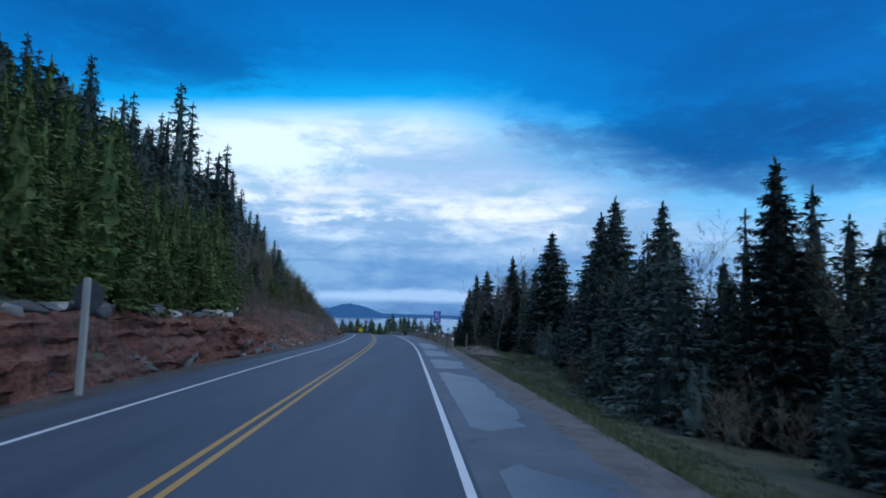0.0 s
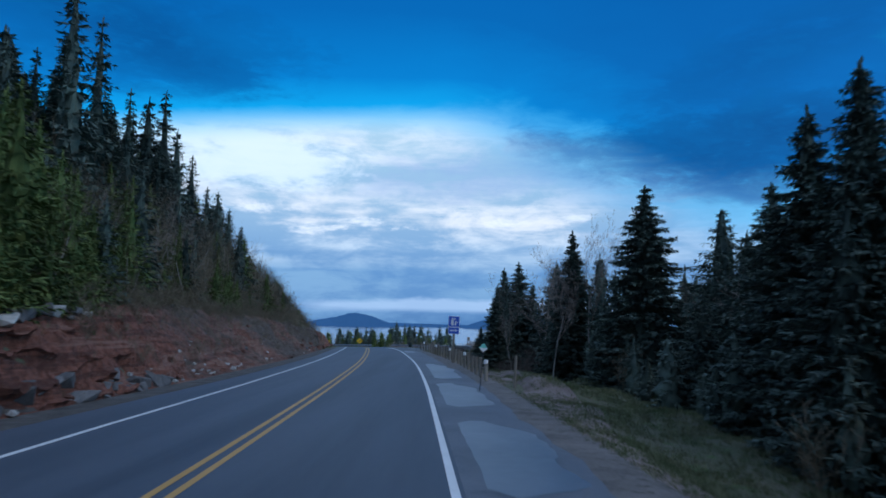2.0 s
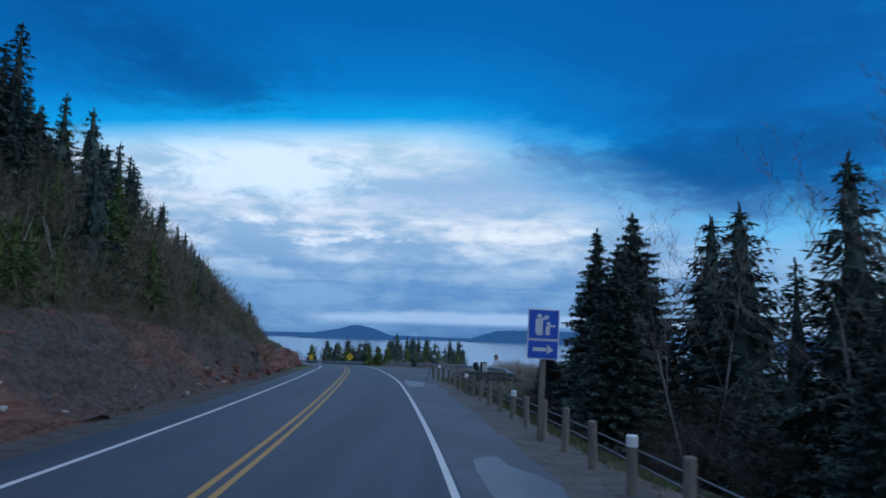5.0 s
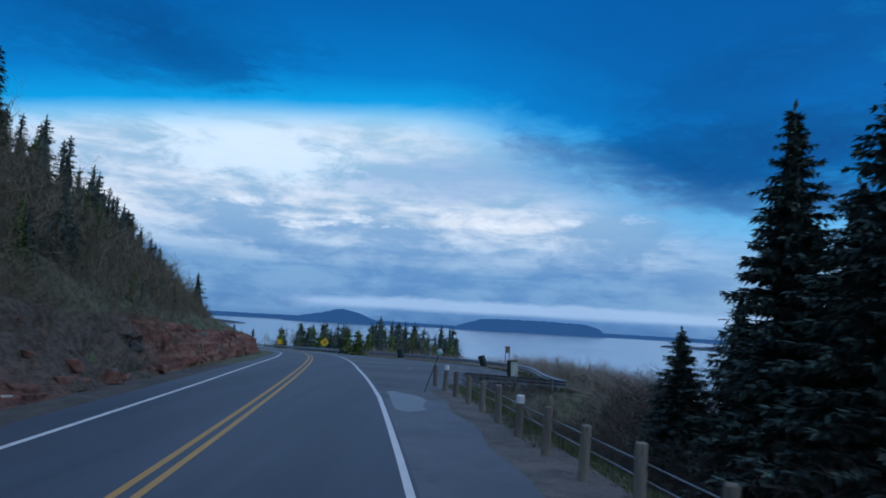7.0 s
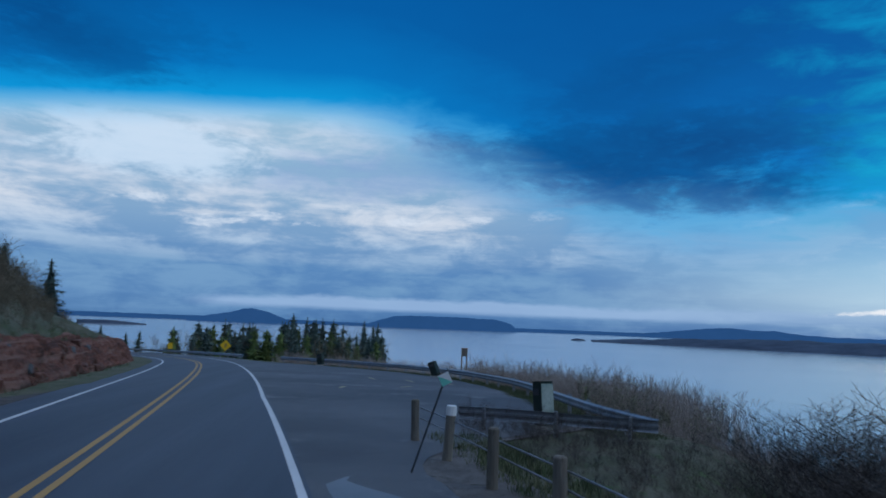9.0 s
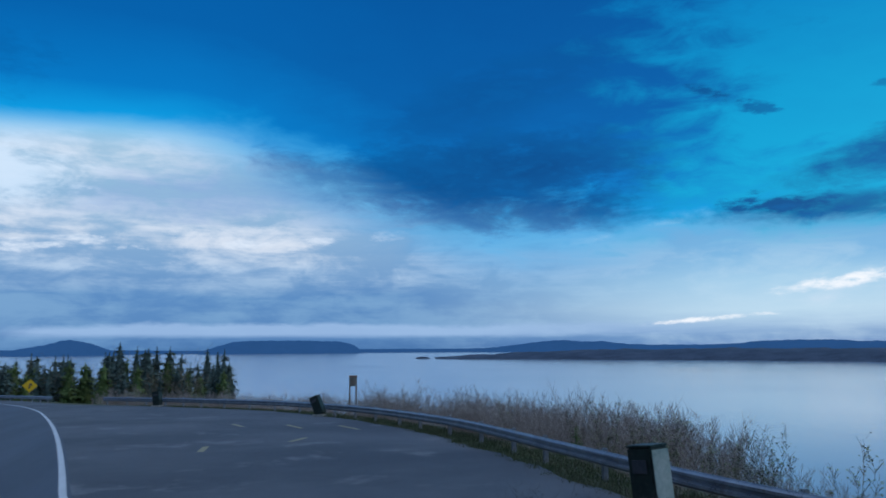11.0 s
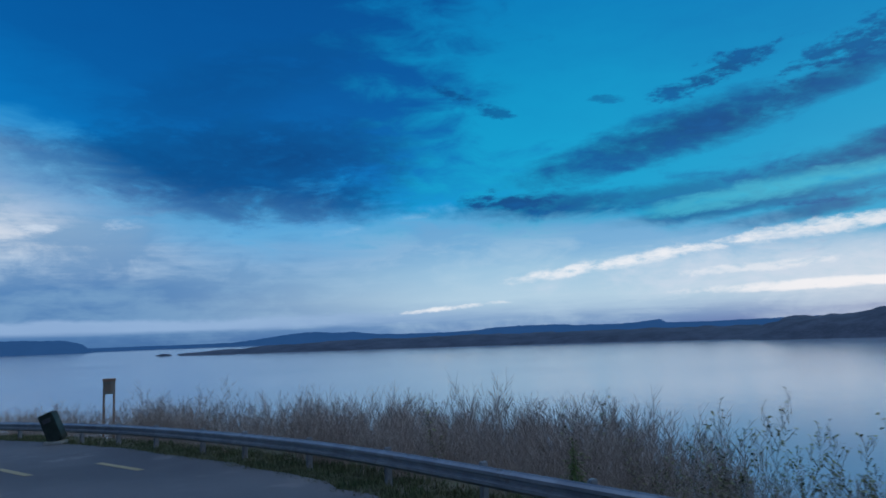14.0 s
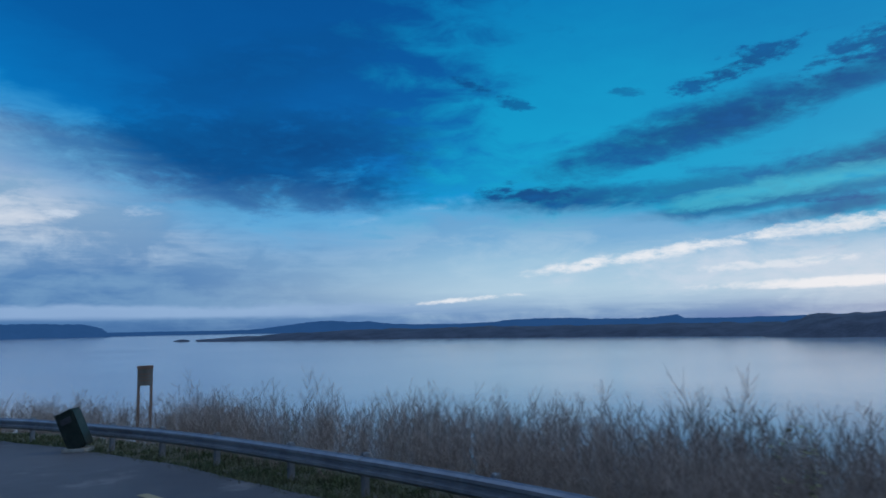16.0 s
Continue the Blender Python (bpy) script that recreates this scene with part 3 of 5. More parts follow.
def build_road():
    road = strip("road", -58, 235, 1.0, lambda s: bank_d(s) + 0.9, lambda s: white_d(s) + 0.12, ASPHALT, 0.0, 4)
    tagged(road, "dark grey two-lane asphalt road", "road", kind="structure")
    sh = strip("pavement", -58, 90, 0.4, lambda s: white_d(s) + 0.12, paved_right, SHOULDER, 0.0, 3)
    tagged(sh, "paved asphalt shoulder beside the road", "shoulder", kind="structure")
    lot = strip("pavement", 90, 235, 0.7, lambda s: white_d(s) + 0.12, paved_right, LOT, 0.0, 8)
    tagged(lot, "worn grey asphalt of the viewpoint car park", "car park", kind="structure")
    gr = strip("gravel_verge", -58, 100, 0.4, paved_right, lambda s: 6.5 * (1 - smooth(90, 99, s)) + (paved_right(s) + 0.6) * smooth(90, 99, s), GRAVEL, -0.012, 3)
    tagged(gr, "grey gravel verge along the shoulder", "gravel", kind="structure")
    gl = strip("gravel_verge", -58, 170, 0.8, lambda s: bank_d(s) - 0.7, lambda s: bank_d(s) + 0.9, SHADED_DITCH, -0.012, 6)
    tagged(gl, "gravel ditch below the rock bank with its shadow in the colour", "gravel", kind="structure")
    for name, dl, dr, mat, label in (("road_line", lambda s: yellow_d(s) - 0.185, lambda s: yellow_d(s) - 0.075, YELLOW_LINE, "worn yellow centre line"), ("road_line", lambda s: yellow_d(s) + 0.075, lambda s: yellow_d(s) + 0.185, YELLOW_LINE, "worn yellow centre line"),
                                     ("road_line", lambda s: white_d(s) - 0.06, lambda s: white_d(s) + 0.06, WHITE_LINE, "worn white edge line"), ("road_line", lambda s: left_d(s) - 0.06, lambda s: left_d(s) + 0.06, WHITE_LINE, "worn white edge line")):
        tagged(strip(name, -56, 230, 1.0, dl, dr, mat, 0.006), label, "road marking", kind="structure")
    earth = strip("bare_earth", 27, 66, 0.7, 6.4, lambda s: 6.4 + (1.2 + 0.9 * smooth(36, 44, s)) * smooth(27, 33, s) * (1 - smooth(58, 66, s)), EARTH, -0.02, 8)
    tagged(earth, "bare pinkish-brown stony earth beside the verge", "earth", kind="structure")
    for k, (s0, s1, a, b, taper) in enumerate(((-6, 10, 4.05, 5.25, 1.5), (13, 28, 4.02, 5.25, 4.0), (30, 37.5, 4.0, 5.4, 2.0), (40.4, 49, 3.95, 5.3, 2.5), (51.5, 65, 4.0, 5.2, 3.5), (86.5, 92.6, 3.55, 4.45, 1.5))):
        def inner(s, a=a, s0=s0, s1=s1, k=k):
            return a + 0.05 * noise.noise(Vector((s * 0.8, k, 0))) + 0.3 * (1 - smooth(0, 0.5, s - s0)) + 0.3 * (1 - smooth(0, 0.5, s1 - s))

        def outer(s, a=a, b=b, s0=s0, s1=s1, k=k, taper=taper):
            w = (b - a) * (0.45 + 0.55 * smooth(0, taper, s1 - s)) + 0.30 * noise.noise(Vector((s * 0.45, k, 3))) + 0.10 * noise.noise(Vector((s * 2.1, k, 7)))
            return max(inner(s) + 0.05, a + w * smooth(-0.3, 0.9, s - s0))

        p = strip("asphalt_patch", s0, s1, 0.25, inner, outer, DAMP, 0.005, 3)
        tagged(p, "damp patch on the asphalt shoulder that mirrors the sky", "road patch", kind="structure")


build_road()


def build_water():
    r = 4950
    verts = [(0, 60, LAKE)] + [(r * math.sin(i * math.tau / 64), 60 + r * math.cos(i * math.tau / 64), LAKE) for i in range(64)]
    ob = mesh_object("water", verts, [(0, 1 + (i + 1) % 64, 1 + i) for i in range(64)], WATER)
    tagged(ob, "wide calm lake under the evening sky", "lake", kind="structure")


build_water()


def far_land(name, label, a0, a1, dist, prof, mat, depth=500.0, rough=6.0, kind="structure", seed=1):
    """A ridge seen across the lake from bearing a0 to a1; prof gives its height above the lake along the way; dist its shore."""
    n, m = 180, 7
    verts, faces = [], []
    for i in range(n):
        t = i / (n - 1)
        a = radians(a0 + (a1 - a0) * t)
        h = float(np.interp(t, [p[0] for p in prof], [p[1] for p in prof]))
        r0 = float(np.interp(t, [0, 1], dist))
        for j in range(m):
            q = j / (m - 1)
            r = r0 + depth * q
            rise = math.sin(min(1.0, q * 1.7) * math.pi / 2) ** 0.8 if q < 0.75 else 1.0
            z = LAKE - 1 + (h + 1) * rise
            if j:
                z += rough * rise * noise.fractal(Vector((r * math.sin(a) * 0.02, r * math.cos(a) * 0.02, seed)), 1.0, 2.0, 5) * min(1, h / 12)
            verts.append((r * math.sin(a), 40 + r * math.cos(a), z))
    for i in range(n - 1):
        for j in range(m - 1):
            p = i * m + j
            faces.append((p, p + m, p + m + 1, p + 1))
    return tagged(mesh_object(name, verts, faces, mat, smooth=True), label, "hill", kind=kind)


def build_far_land():
    far_land("backdrop", "low blue hills on the far shore", -40, 2.5, (4300, 4300), [(0, 26), (0.5, 24), (0.7, 26), (0.85, 22), (1, 16)], HAZY_HILL, 300, 3, seed=2)
    far_land("distant_hill", "round wooded hill on the far shore", -12, -4, (3300, 3300), [(0, 4), (0.2, 30), (0.38, 44), (0.5, 63), (0.58, 66), (0.72, 54), (0.88, 24), (1, 3)], HAZY_HILL, 300, 3, seed=3)
    far_land("wooded_island", "flat-topped dark wooded island in the lake", 1.0, 13.1, (3600, 3800), [(0, 3), (0.06, 26), (0.2, 60), (0.3, 66), (0.6, 67), (0.86, 62), (0.95, 42), (0.985, 16), (1, 2)], HAZY_HILL, 350, 4, seed=4)
    far_land("backdrop", "faint low land at the lake's end", 10, 30, (4500, 4500), [(0, 22), (0.5, 21), (1, 26)], HAZY_HILL, 250, 2, seed=5)
    far_land("backdrop", "long blue ridge behind the low shore", 21, 66, (4200, 3900), [(0, 10), (0.05, 26), (0.10, 46), (0.14, 63), (0.17, 67), (0.20, 58), (0.235, 60), (0.26, 46), (0.31, 36), (0.40, 34), (0.45, 40), (0.475, 52), (0.53, 56), (0.59, 55), (0.62, 47), (0.69, 44), (0.72, 50), (0.755, 62), (0.764, 42), (0.82, 38), (1, 44)], HAZY_HILL, 400, 4, seed=6)
    far_land("wooded_islet", "tiny dark islet off the point", 16.7, 17.8, (1560, 1540), [(0, 1), (0.4, 4), (0.8, 3), (1, 1)], HAZY_FOREST, 40, 1.5, seed=7)
    far_land("wooded_shore", "low dark wooded point across the water", 18.2, 90, (1420, 640), [(0, 1.5), (0.03, 5), (0.08, 10), (0.15, 15), (0.3, 17), (0.6, 15), (1, 14)], HAZY_FOREST, 260, 4, seed=8)
    far_land("distant_hill", "dark wooded hill on the near shore", 58, 92, (900, 760), [(0, 1), (0.03, 9), (0.1, 22), (0.22, 27), (0.32, 36), (0.6, 48), (1, 50)], HAZY_FOREST, 260, 6, seed=9)
    far_land("wooded_islet", "small dark wooded point off the shore", -19, -14.5, (1500, 1500), [(0, 6), (0.4, 7), (0.8, 4), (1, 1)], HAZY_FOREST, 60, 2, seed=10)


build_far_land()


# ---------------------------------------------------------------- trees and shrubs
def limb(verts, faces, p, q, r0, r1, seg=4):
    """A tapered prism from p to q."""
    ax = (q - p).normalized()
    side = ax.orthogonal().normalized()
    up = ax.cross(side)
    base = len(verts)
    for c, r in ((p, r0), (q, r1)):
        for k in range(seg):
            a = k * math.tau / seg
            verts.append(c + side * (r * math.cos(a)) + up * (r * math.sin(a)))
    for k in range(seg):
        faces.append((base + k, base + (k + 1) % seg, base + seg + (k + 1) % seg, base + seg + k))


def spruce(name, label, height, spread, seed, needles, bare=0.08, tiers=26, density=1.0, club=0.0, grain=1.0, core=0.5, slim=0.17, close=0.21, sprays=3, inner=0.3):
    """A spruce: tapered trunk, a dense heart and tiers of boughs fringed with small sprays."""
    rng = random.Random(seed)
    tree = empty(name, pose(0, 0, -200))
    v, f = [], []
    lean = Vector((rng.uniform(-0.02, 0.02), rng.uniform(-0.02, 0.02), 0))
    prev = Vector((0, 0, -0.4))
    for k in range(1, 7):
        q = Vector((lean.x * height * k / 6, lean.y * height * k / 6, height * k / 6 * 0.985))
        r = 0.012 * height + 0.03
        limb(v, f, prev, q, r * (1 - (k - 1) / 6.2), r * (1 - k / 6.2), 7)
        prev = q
    mesh_object("trunk", v, f, BARK, tree)
    v, f = [], []
    # the heart of the crown, where boughs lie too thick to see through
    rings, seg = 11, 9
    for i in range(rings):
        t = bare + 0.04 + (0.93 - bare) * i / (rings - 1)
        for k in range(seg):
            a = (k + 0.5 * (i % 2)) * math.tau / seg
            r = core * spread * (1 - t) ** 0.8 * rng.uniform(0.35, 1.2) * (0.45 if i == 0 else 1)
            v.append(Vector((math.cos(a) * r, math.sin(a) * r, height * t + rng.uniform(-0.03, 0.03) * height)) + lean * height * t)
    for i in range(rings - 1):
        for k in range(seg):
            f.append((i * seg + k, i * seg + (k + 1) % seg, (i + 1) * seg + (k + 1) % seg, (i + 1) * seg + k))

    def spray(c, d, length, flat):
        side = d.cross(flat).normalized() * length * slim * rng.uniform(0.7, 1.3)
        base = len(v)
        v.extend((c - d * length * 0.1, c + side + d * length * 0.4, c + d * length, c - side + d * length * 0.4))
        f.append((base, base + 1, base + 2, base + 3))

    for i in range(tiers):
        t = bare + (1 - bare) * (i + rng.uniform(-0.35, 0.35)) / tiers
        z = height * t
        reach = spread * max(0.02, 1 - t) ** 0.80 * rng.uniform(0.82, 1.08) + 0.06
        if club and t > 0.86:
            reach = max(reach, club * spread * rng.uniform(0.6, 1.0))
        n = max(4, int((5 + 6 * (1 - t)) * density))
        start = rng.uniform(0, math.tau)
        for k in range(n):
            a = start + k * math.tau / n + rng.uniform(-0.35, 0.35)
            L = reach * rng.uniform(0.66, 1.08)
            droop = rng.uniform(0.0, 0.42) * (1.15 - 0.75 * t)
            steps = max(2, int(L / (close * grain)))
            zz = z + rng.uniform(-0.12, 0.12)
            for m in range(steps + 1):
                w = inner + (1 - inner) * m / steps
                c = Vector((math.cos(a) * L * w, math.sin(a) * L * w, zz - droop * L * w * (1.35 - 0.75 * w))) + lean * z
                size = grain * (0.22 + 0.22 * (1 - w)) * rng.uniform(0.75, 1.3) * (0.5 + 0.5 * min(1, L))
                for q in range(sprays):
                    b = a + (rng.uniform(0.3, 1.1), -rng.uniform(0.3, 1.1), rng.uniform(-0.5, 0.5))[q % 3]
                    dip = rng.uniform(-0.4, 0.25) if q % 3 < 2 else rng.uniform(-1.5, -0.4)
                    spray(c, Vector((math.cos(b), math.sin(b), dip)).normalized(), size, Vector((rng.uniform(-0.7, 0.7), rng.uniform(-0.7, 0.7), 1)))
    for _ in range(10):
        b = rng.uniform(0, math.tau)
        top = Vector((lean.x * height, lean.y * height, height * rng.uniform(0.94, 1.0)))
        spray(top, Vector((math.cos(b) * 0.25, math.sin(b) * 0.25, 1)).normalized(), 0.26, Vector((math.sin(b), math.cos(b), 0.3)))
    mesh_object("crown", v, f, needles, tree)
    return tagged(tree, label, "tree")


def brush(name, label, height, spread, seed, twig, stems=7, twigs=12, girth=1.0, reach=1.0):
    """A leafless bush of arching stems and fine twigs."""
    rng = random.Random(seed)
    tree = empty(name, pose(0, 0, -200))
    sv, sf, v, f = [], [], [], []

    def blade(p, d, length, w):
        e = p + d * length
        side = d.cross(Vector((rng.uniform(-1, 1), rng.uniform(-1, 1), rng.uniform(-1, 1)))).normalized() * w * girth
        i = len(v)
        v.extend((p - side, p + side, e + side * 0.4, e - side * 0.4))
        f.append((i, i + 1, i + 2, i + 3))
        return e

    for k in range(stems):
        a = rng.uniform(0, math.tau)
        out = Vector((math.cos(a), math.sin(a), 0))
        p = out * rng.uniform(0, 0.3) - Vector((0, 0, 0.25))
        tip = rng.uniform(0.1, 1.0)
        d = (out * spread * tip + Vector((0, 0, 1))).normalized()
        h = height * rng.uniform(0.55, 1.0) * (1 - 0.3 * tip * spread)
        for m in range(4):
            e = p + d * h / 4
            limb(sv, sf, p, e, 0.0036 * height * (1 - m / 4.6), 0.0036 * height * (1 - (m + 1) / 4.6), 3)
            for _ in range(twigs * (1, 5, 6, 8)[m] // 20):
                b = rng.uniform(0, math.tau)
                td = (d * rng.uniform(0.5, 1.2) * reach + Vector((math.cos(b), math.sin(b), rng.uniform(-0.3, 0.6))) * rng.uniform(0.5, 1.0)).normalized()
                q = p + (e - p) * rng.random()
                ln = height * rng.uniform(0.12, 0.26) * reach
                tip = blade(q, td, ln, 0.0075)
                for z in range(2):
                    g = rng.uniform(0, math.tau)
                    sd = (td * 0.9 * reach + Vector((math.cos(g), math.sin(g), rng.uniform(-0.4, 0.7))) * 0.75).normalized()
                    blade(q + (tip - q) * rng.uniform(0.35, 1.0), sd, ln * rng.uniform(0.35, 0.7), 0.005)
            d = (d + Vector((rng.uniform(-1, 1), rng.uniform(-1, 1), rng.uniform(-0.5, 0.8))) * 0.34).normalized()
            p = e
        blade(p, d, height * 0.14 * reach, 0.006)
    mesh_object("stem", sv, sf, twig, tree)
    mesh_object("branchwork", v, f, twig, tree)
    return tagged(tree, label, "shrub")


def stalks(name, label, height, seed, twig, n=14, girth=1.0, radius=0.4, fan=0.16, buds=0.0):
    """A clump of upright whip-like stems with short rising side twigs."""
    rng = random.Random(seed)
    tree = empty(name, pose(0, 0, -200))
    sv, sf, v, f, lv, lf = [], [], [], [], [], []
    for k in range(n):
        a = rng.uniform(0, math.tau)
        out = Vector((math.cos(a), math.sin(a), 0))
        r = radius * rng.random() ** 0.7
        p = out * r - Vector((0, 0, 0.2))
        h = height * rng.uniform(0.5, 1.0) * (1 - 0.35 * r / radius)
        d = (Vector((0, 0, 1)) + out * rng.uniform(0, fan) + Vector((rng.uniform(-1, 1), rng.uniform(-1, 1), 0)) * 0.06).normalized()
        for m in range(4):
            e = p + d * h / 4
            limb(sv, sf, p, e, 0.0042 * girth * (1 - m / 4.2), 0.0042 * girth * (1 - (m + 1) / 4.2), 3)
            for _ in range((2, 7, 10, 11)[m]):
                b = rng.uniform(0, math.tau)
                td = (d + Vector((math.cos(b), math.sin(b), rng.uniform(-0.1, 0.3))) * rng.uniform(0.35, 0.95)).normalized()
                q = p + (e - p) * rng.random()
                ln = h * rng.uniform(0.07, 0.17)
                for z in range(2):
                    t = q + td * ln
                    w = td.cross(Vector((rng.uniform(-1, 1), rng.uniform(-1, 1), rng.uniform(-1, 1)))).normalized() * 0.0032 * girth
                    i = len(v)
                    v.extend((q - w, q + w, t + w * 0.4, t - w * 0.4))
                    f.append((i, i + 1, i + 2, i + 3))
                    if rng.random() < buds:
                        g = rng.uniform(0, math.tau)
                        u, w = Vector((math.cos(g), math.sin(g), rng.uniform(-0.5, 0.8))) * 0.036, Vector((-math.sin(g), math.cos(g), rng.uniform(-0.4, 0.4))) * 0.022
                        i = len(lv)
                        lv.extend((t - u, t + w, t + u, t - w))
                        lf.append((i, i + 1, i + 2, i + 3))
                    q = q + td * ln * rng.uniform(0.3, 0.7)
                    td = (td + Vector((rng.uniform(-1, 1), rng.uniform(-1, 1), rng.uniform(-0.2, 0.8))) * 0.6).normalized()
                    ln *= 0.65
            d = (d + Vector((rng.uniform(-1, 1), rng.uniform(-1, 1), 0.4)) * 0.17).normalized()
            p = e
    mesh_object("stem", sv, sf, twig, tree)
    mesh_object("branchwork", v, f, twig, tree)
    if lf:
        mesh_object("leaves", lv, lf, BUDS, tree)
    return tagged(tree, label, "shrub")


def bare_tree(name, label, height, spread, seed, stems=1, bark=None, twig=None, leaves=0.0, depth=4, lean=0.0, category="tree", light=False):
    """A leafless broadleaf tree or shrub: forking limbs down to fine twigs, with young leaves where asked."""
    rng = random.Random(seed)
    tree = empty(name, pose(0, 0, -200))
    tv, tf, bv, bf, lv, lf = [], [], [], [], [], []

    def grow(p, d, length, r, level):
        steps = 3 if level < depth - 1 or not light else 2
        q = p
        if level == depth:  # a twig: one thin tapered blade
            e = p + (d + Vector((rng.uniform(-1, 1), rng.uniform(-1, 1), rng.uniform(-0.3, 0.8))) * 0.2).normalized() * length
            w = d.cross(Vector((rng.uniform(-1, 1), rng.uniform(-1, 1), rng.uniform(-1, 1)))).normalized() * max(r * 1.4, 0.0075)
            i = len(bv)
            bv.extend((p - w, p + w, e + w * 0.35, e - w * 0.35))
            bf.append((i, i + 1, i + 2, i + 3))
            q = e
            steps = 0
        for k in range(steps):
            d2 = (d + Vector((rng.uniform(-1, 1), rng.uniform(-1, 1), rng.uniform(-0.4, 0.7))) * 0.13).normalized()
            e = q + d2 * (length / steps)
            a, b = r * (1 - k / steps * 0.5), r * (1 - (k + 1) / steps * 0.5)
            limb(tv if level == 0 else bv, tf if level == 0 else bf, q, e, a, b, 5 if level == 0 else 3)
            if level < depth and (k > 0 or level > 0):
                for _ in range(2 if level < 2 else rng.choice((1, 2))):
                    ang = rng.uniform(0, math.tau)
                    out = (d2 * rng.uniform(0.9, 1.6) + Vector((math.cos(ang), math.sin(ang), rng.uniform(0.0, 0.5))) * spread).normalized()
                    grow(e, out, length * rng.uniform(0.38, 0.62), b * 0.55, level + 1)
            q, d = e, d2
        if leaves and level >= depth - 1:
            for _ in range(3 if leaves < 1 else 8):
                if rng.random() < leaves:
                    c = q - d * rng.uniform(0, length * 0.8)
                    s = rng.uniform(0.022, 0.045)
                    b = rng.uniform(0, math.tau)
                    u, w = Vector((math.cos(b), math.sin(b), rng.uniform(-0.6, 0.6))) * s, Vector((-math.sin(b), math.cos(b), rng.uniform(-0.6, 0.6))) * s * 0.6
                    base = len(lv)
                    lv.extend((c - u, c + w, c + u, c - w))
                    lf.append((base, base + 1, base + 2, base + 3))

    for k in range(stems):
        a = rng.uniform(0, math.tau)
        fan = 0.0 if stems == 1 else rng.uniform(0.02, 0.24)
        off = Vector((math.cos(a), math.sin(a), 0)) * (0 if stems == 1 else rng.uniform(0, 0.35))
        d = Vector((math.cos(a) * fan + lean, math.sin(a) * fan, 1)).normalized()
        grow(off - Vector((0, 0, 0.2)), d, height * rng.uniform(0.55, 0.72 if stems > 1 else 0.62), (0.0035 if stems > 1 else 0.0062) * height + 0.005, 0)
    mesh_object("stem" if stems > 1 else "trunk", tv, tf, bark or TWIGS, tree)
    mesh_object("branchwork", bv, bf, twig or TWIGS, tree)
    if lf:
        mesh_object("leaves", lv, lf, BUDS, tree)
    return tagged(tree, label, category)


HIDDEN = []


TALL = {}


def kinds(*made):
    HIDDEN.extend(made)
    for k in made:
        TALL[k.name] = max(v.co.z for c in k.children for v in c.data.vertices)
    return made


HERO = kinds(*[spruce("spruce_tree", "tall dark spruce with layered drooping boughs", 9.0, 2.6 + 0.3 * (i % 3), 5 + i, NEEDLES, bare=0.06, tiers=50, density=1.2, grain=0.85, core=0.36, close=0.15, sprays=6, inner=0.16, slim=0.19) for i in range(3)])
SPRUCE = kinds(*[spruce("spruce_tree", "tall dark spruce with dense drooping boughs", 9.0, 3.0 + 0.35 * (i % 3), 10 + i, NEEDLES, bare=0.03, tiers=38, density=1.0, grain=1.2, core=0.4) for i in range(5)])
THIN = kinds(*[spruce("spruce_tree", "slender dark black spruce with a ragged tip", 9.5, 1.6 + 0.3 * i, 20 + i, NEEDLES, bare=0.08, tiers=27, density=0.62, club=0.14, grain=1.45, core=0.36) for i in range(3)])
YOUNG = kinds(*[spruce("fir_tree", "bushy green young fir", 3.2, 1.15 + 0.15 * i, 30 + i, GREEN_NEEDLES, bare=0.02, tiers=15, density=0.9, grain=0.85, core=0.36) for i in range(3)])
FAR_SPRUCE = kinds(*[spruce("spruce_tree", "dark full spruce on the slope", 8.0, 2.1 + 0.3 * i, 40 + i, NEEDLES, bare=0.02, tiers=20, density=0.65, grain=1.5, core=0.46) for i in range(3)])
GREEN_SPRUCE = kinds(*[spruce("spruce_tree", "green full spruce on the slope", 7.0, 1.9 + 0.3 * i, 45 + i, GREEN_NEEDLES, bare=0.02, tiers=22, density=0.75, grain=1.2, core=0.36) for i in range(3)])
SLIM_BIRCH = kinds(*[bare_tree("birch_tree", "slender leaning birch with pale bark", 7.5, 0.7, 55 + i, 1, HILL_BARK, HILL_TWIGS, 0.0, 3, lean=0.12 * i) for i in range(3)])
BIRCH = kinds(*[bare_tree("birch_tree", "leafless birch with pale bark", 8.0, 0.75, 50 + i, 1, PALE_BARK, TWIGS, 0.0, 4, lean=0.10 * i) for i in range(4)])
RUSSET = kinds(*[stalks("shrub", "leafless russet shrub of upright stems beyond the guardrail", 2.0, 70 + i, RUST_TWIGS, 20, 0.75, 0.5, 0.3) for i in range(4)])
SAPLING = kinds(*[stalks("sapling", "thin upright sapling with unfolding buds", 2.4, 170 + i, TWIGS, 3, 1.3, 0.16, 0.25, 0.85) for i in range(3)])
CROWN = kinds(*[bare_tree("birch_tree", "leafless birch with a full crown of fine twigs", 8.0, 0.5, 155 + i, 1, PALE_BARK, TWIGS, 0.0, 5, light=True) for i in range(3)])
LEAFY = kinds(*[bare_tree("birch_tree", "young birch in pale spring leaf", 6.0, 0.6, 165 + i, 1, PALE_BARK, TWIGS, 1.0, 4) for i in range(2)])
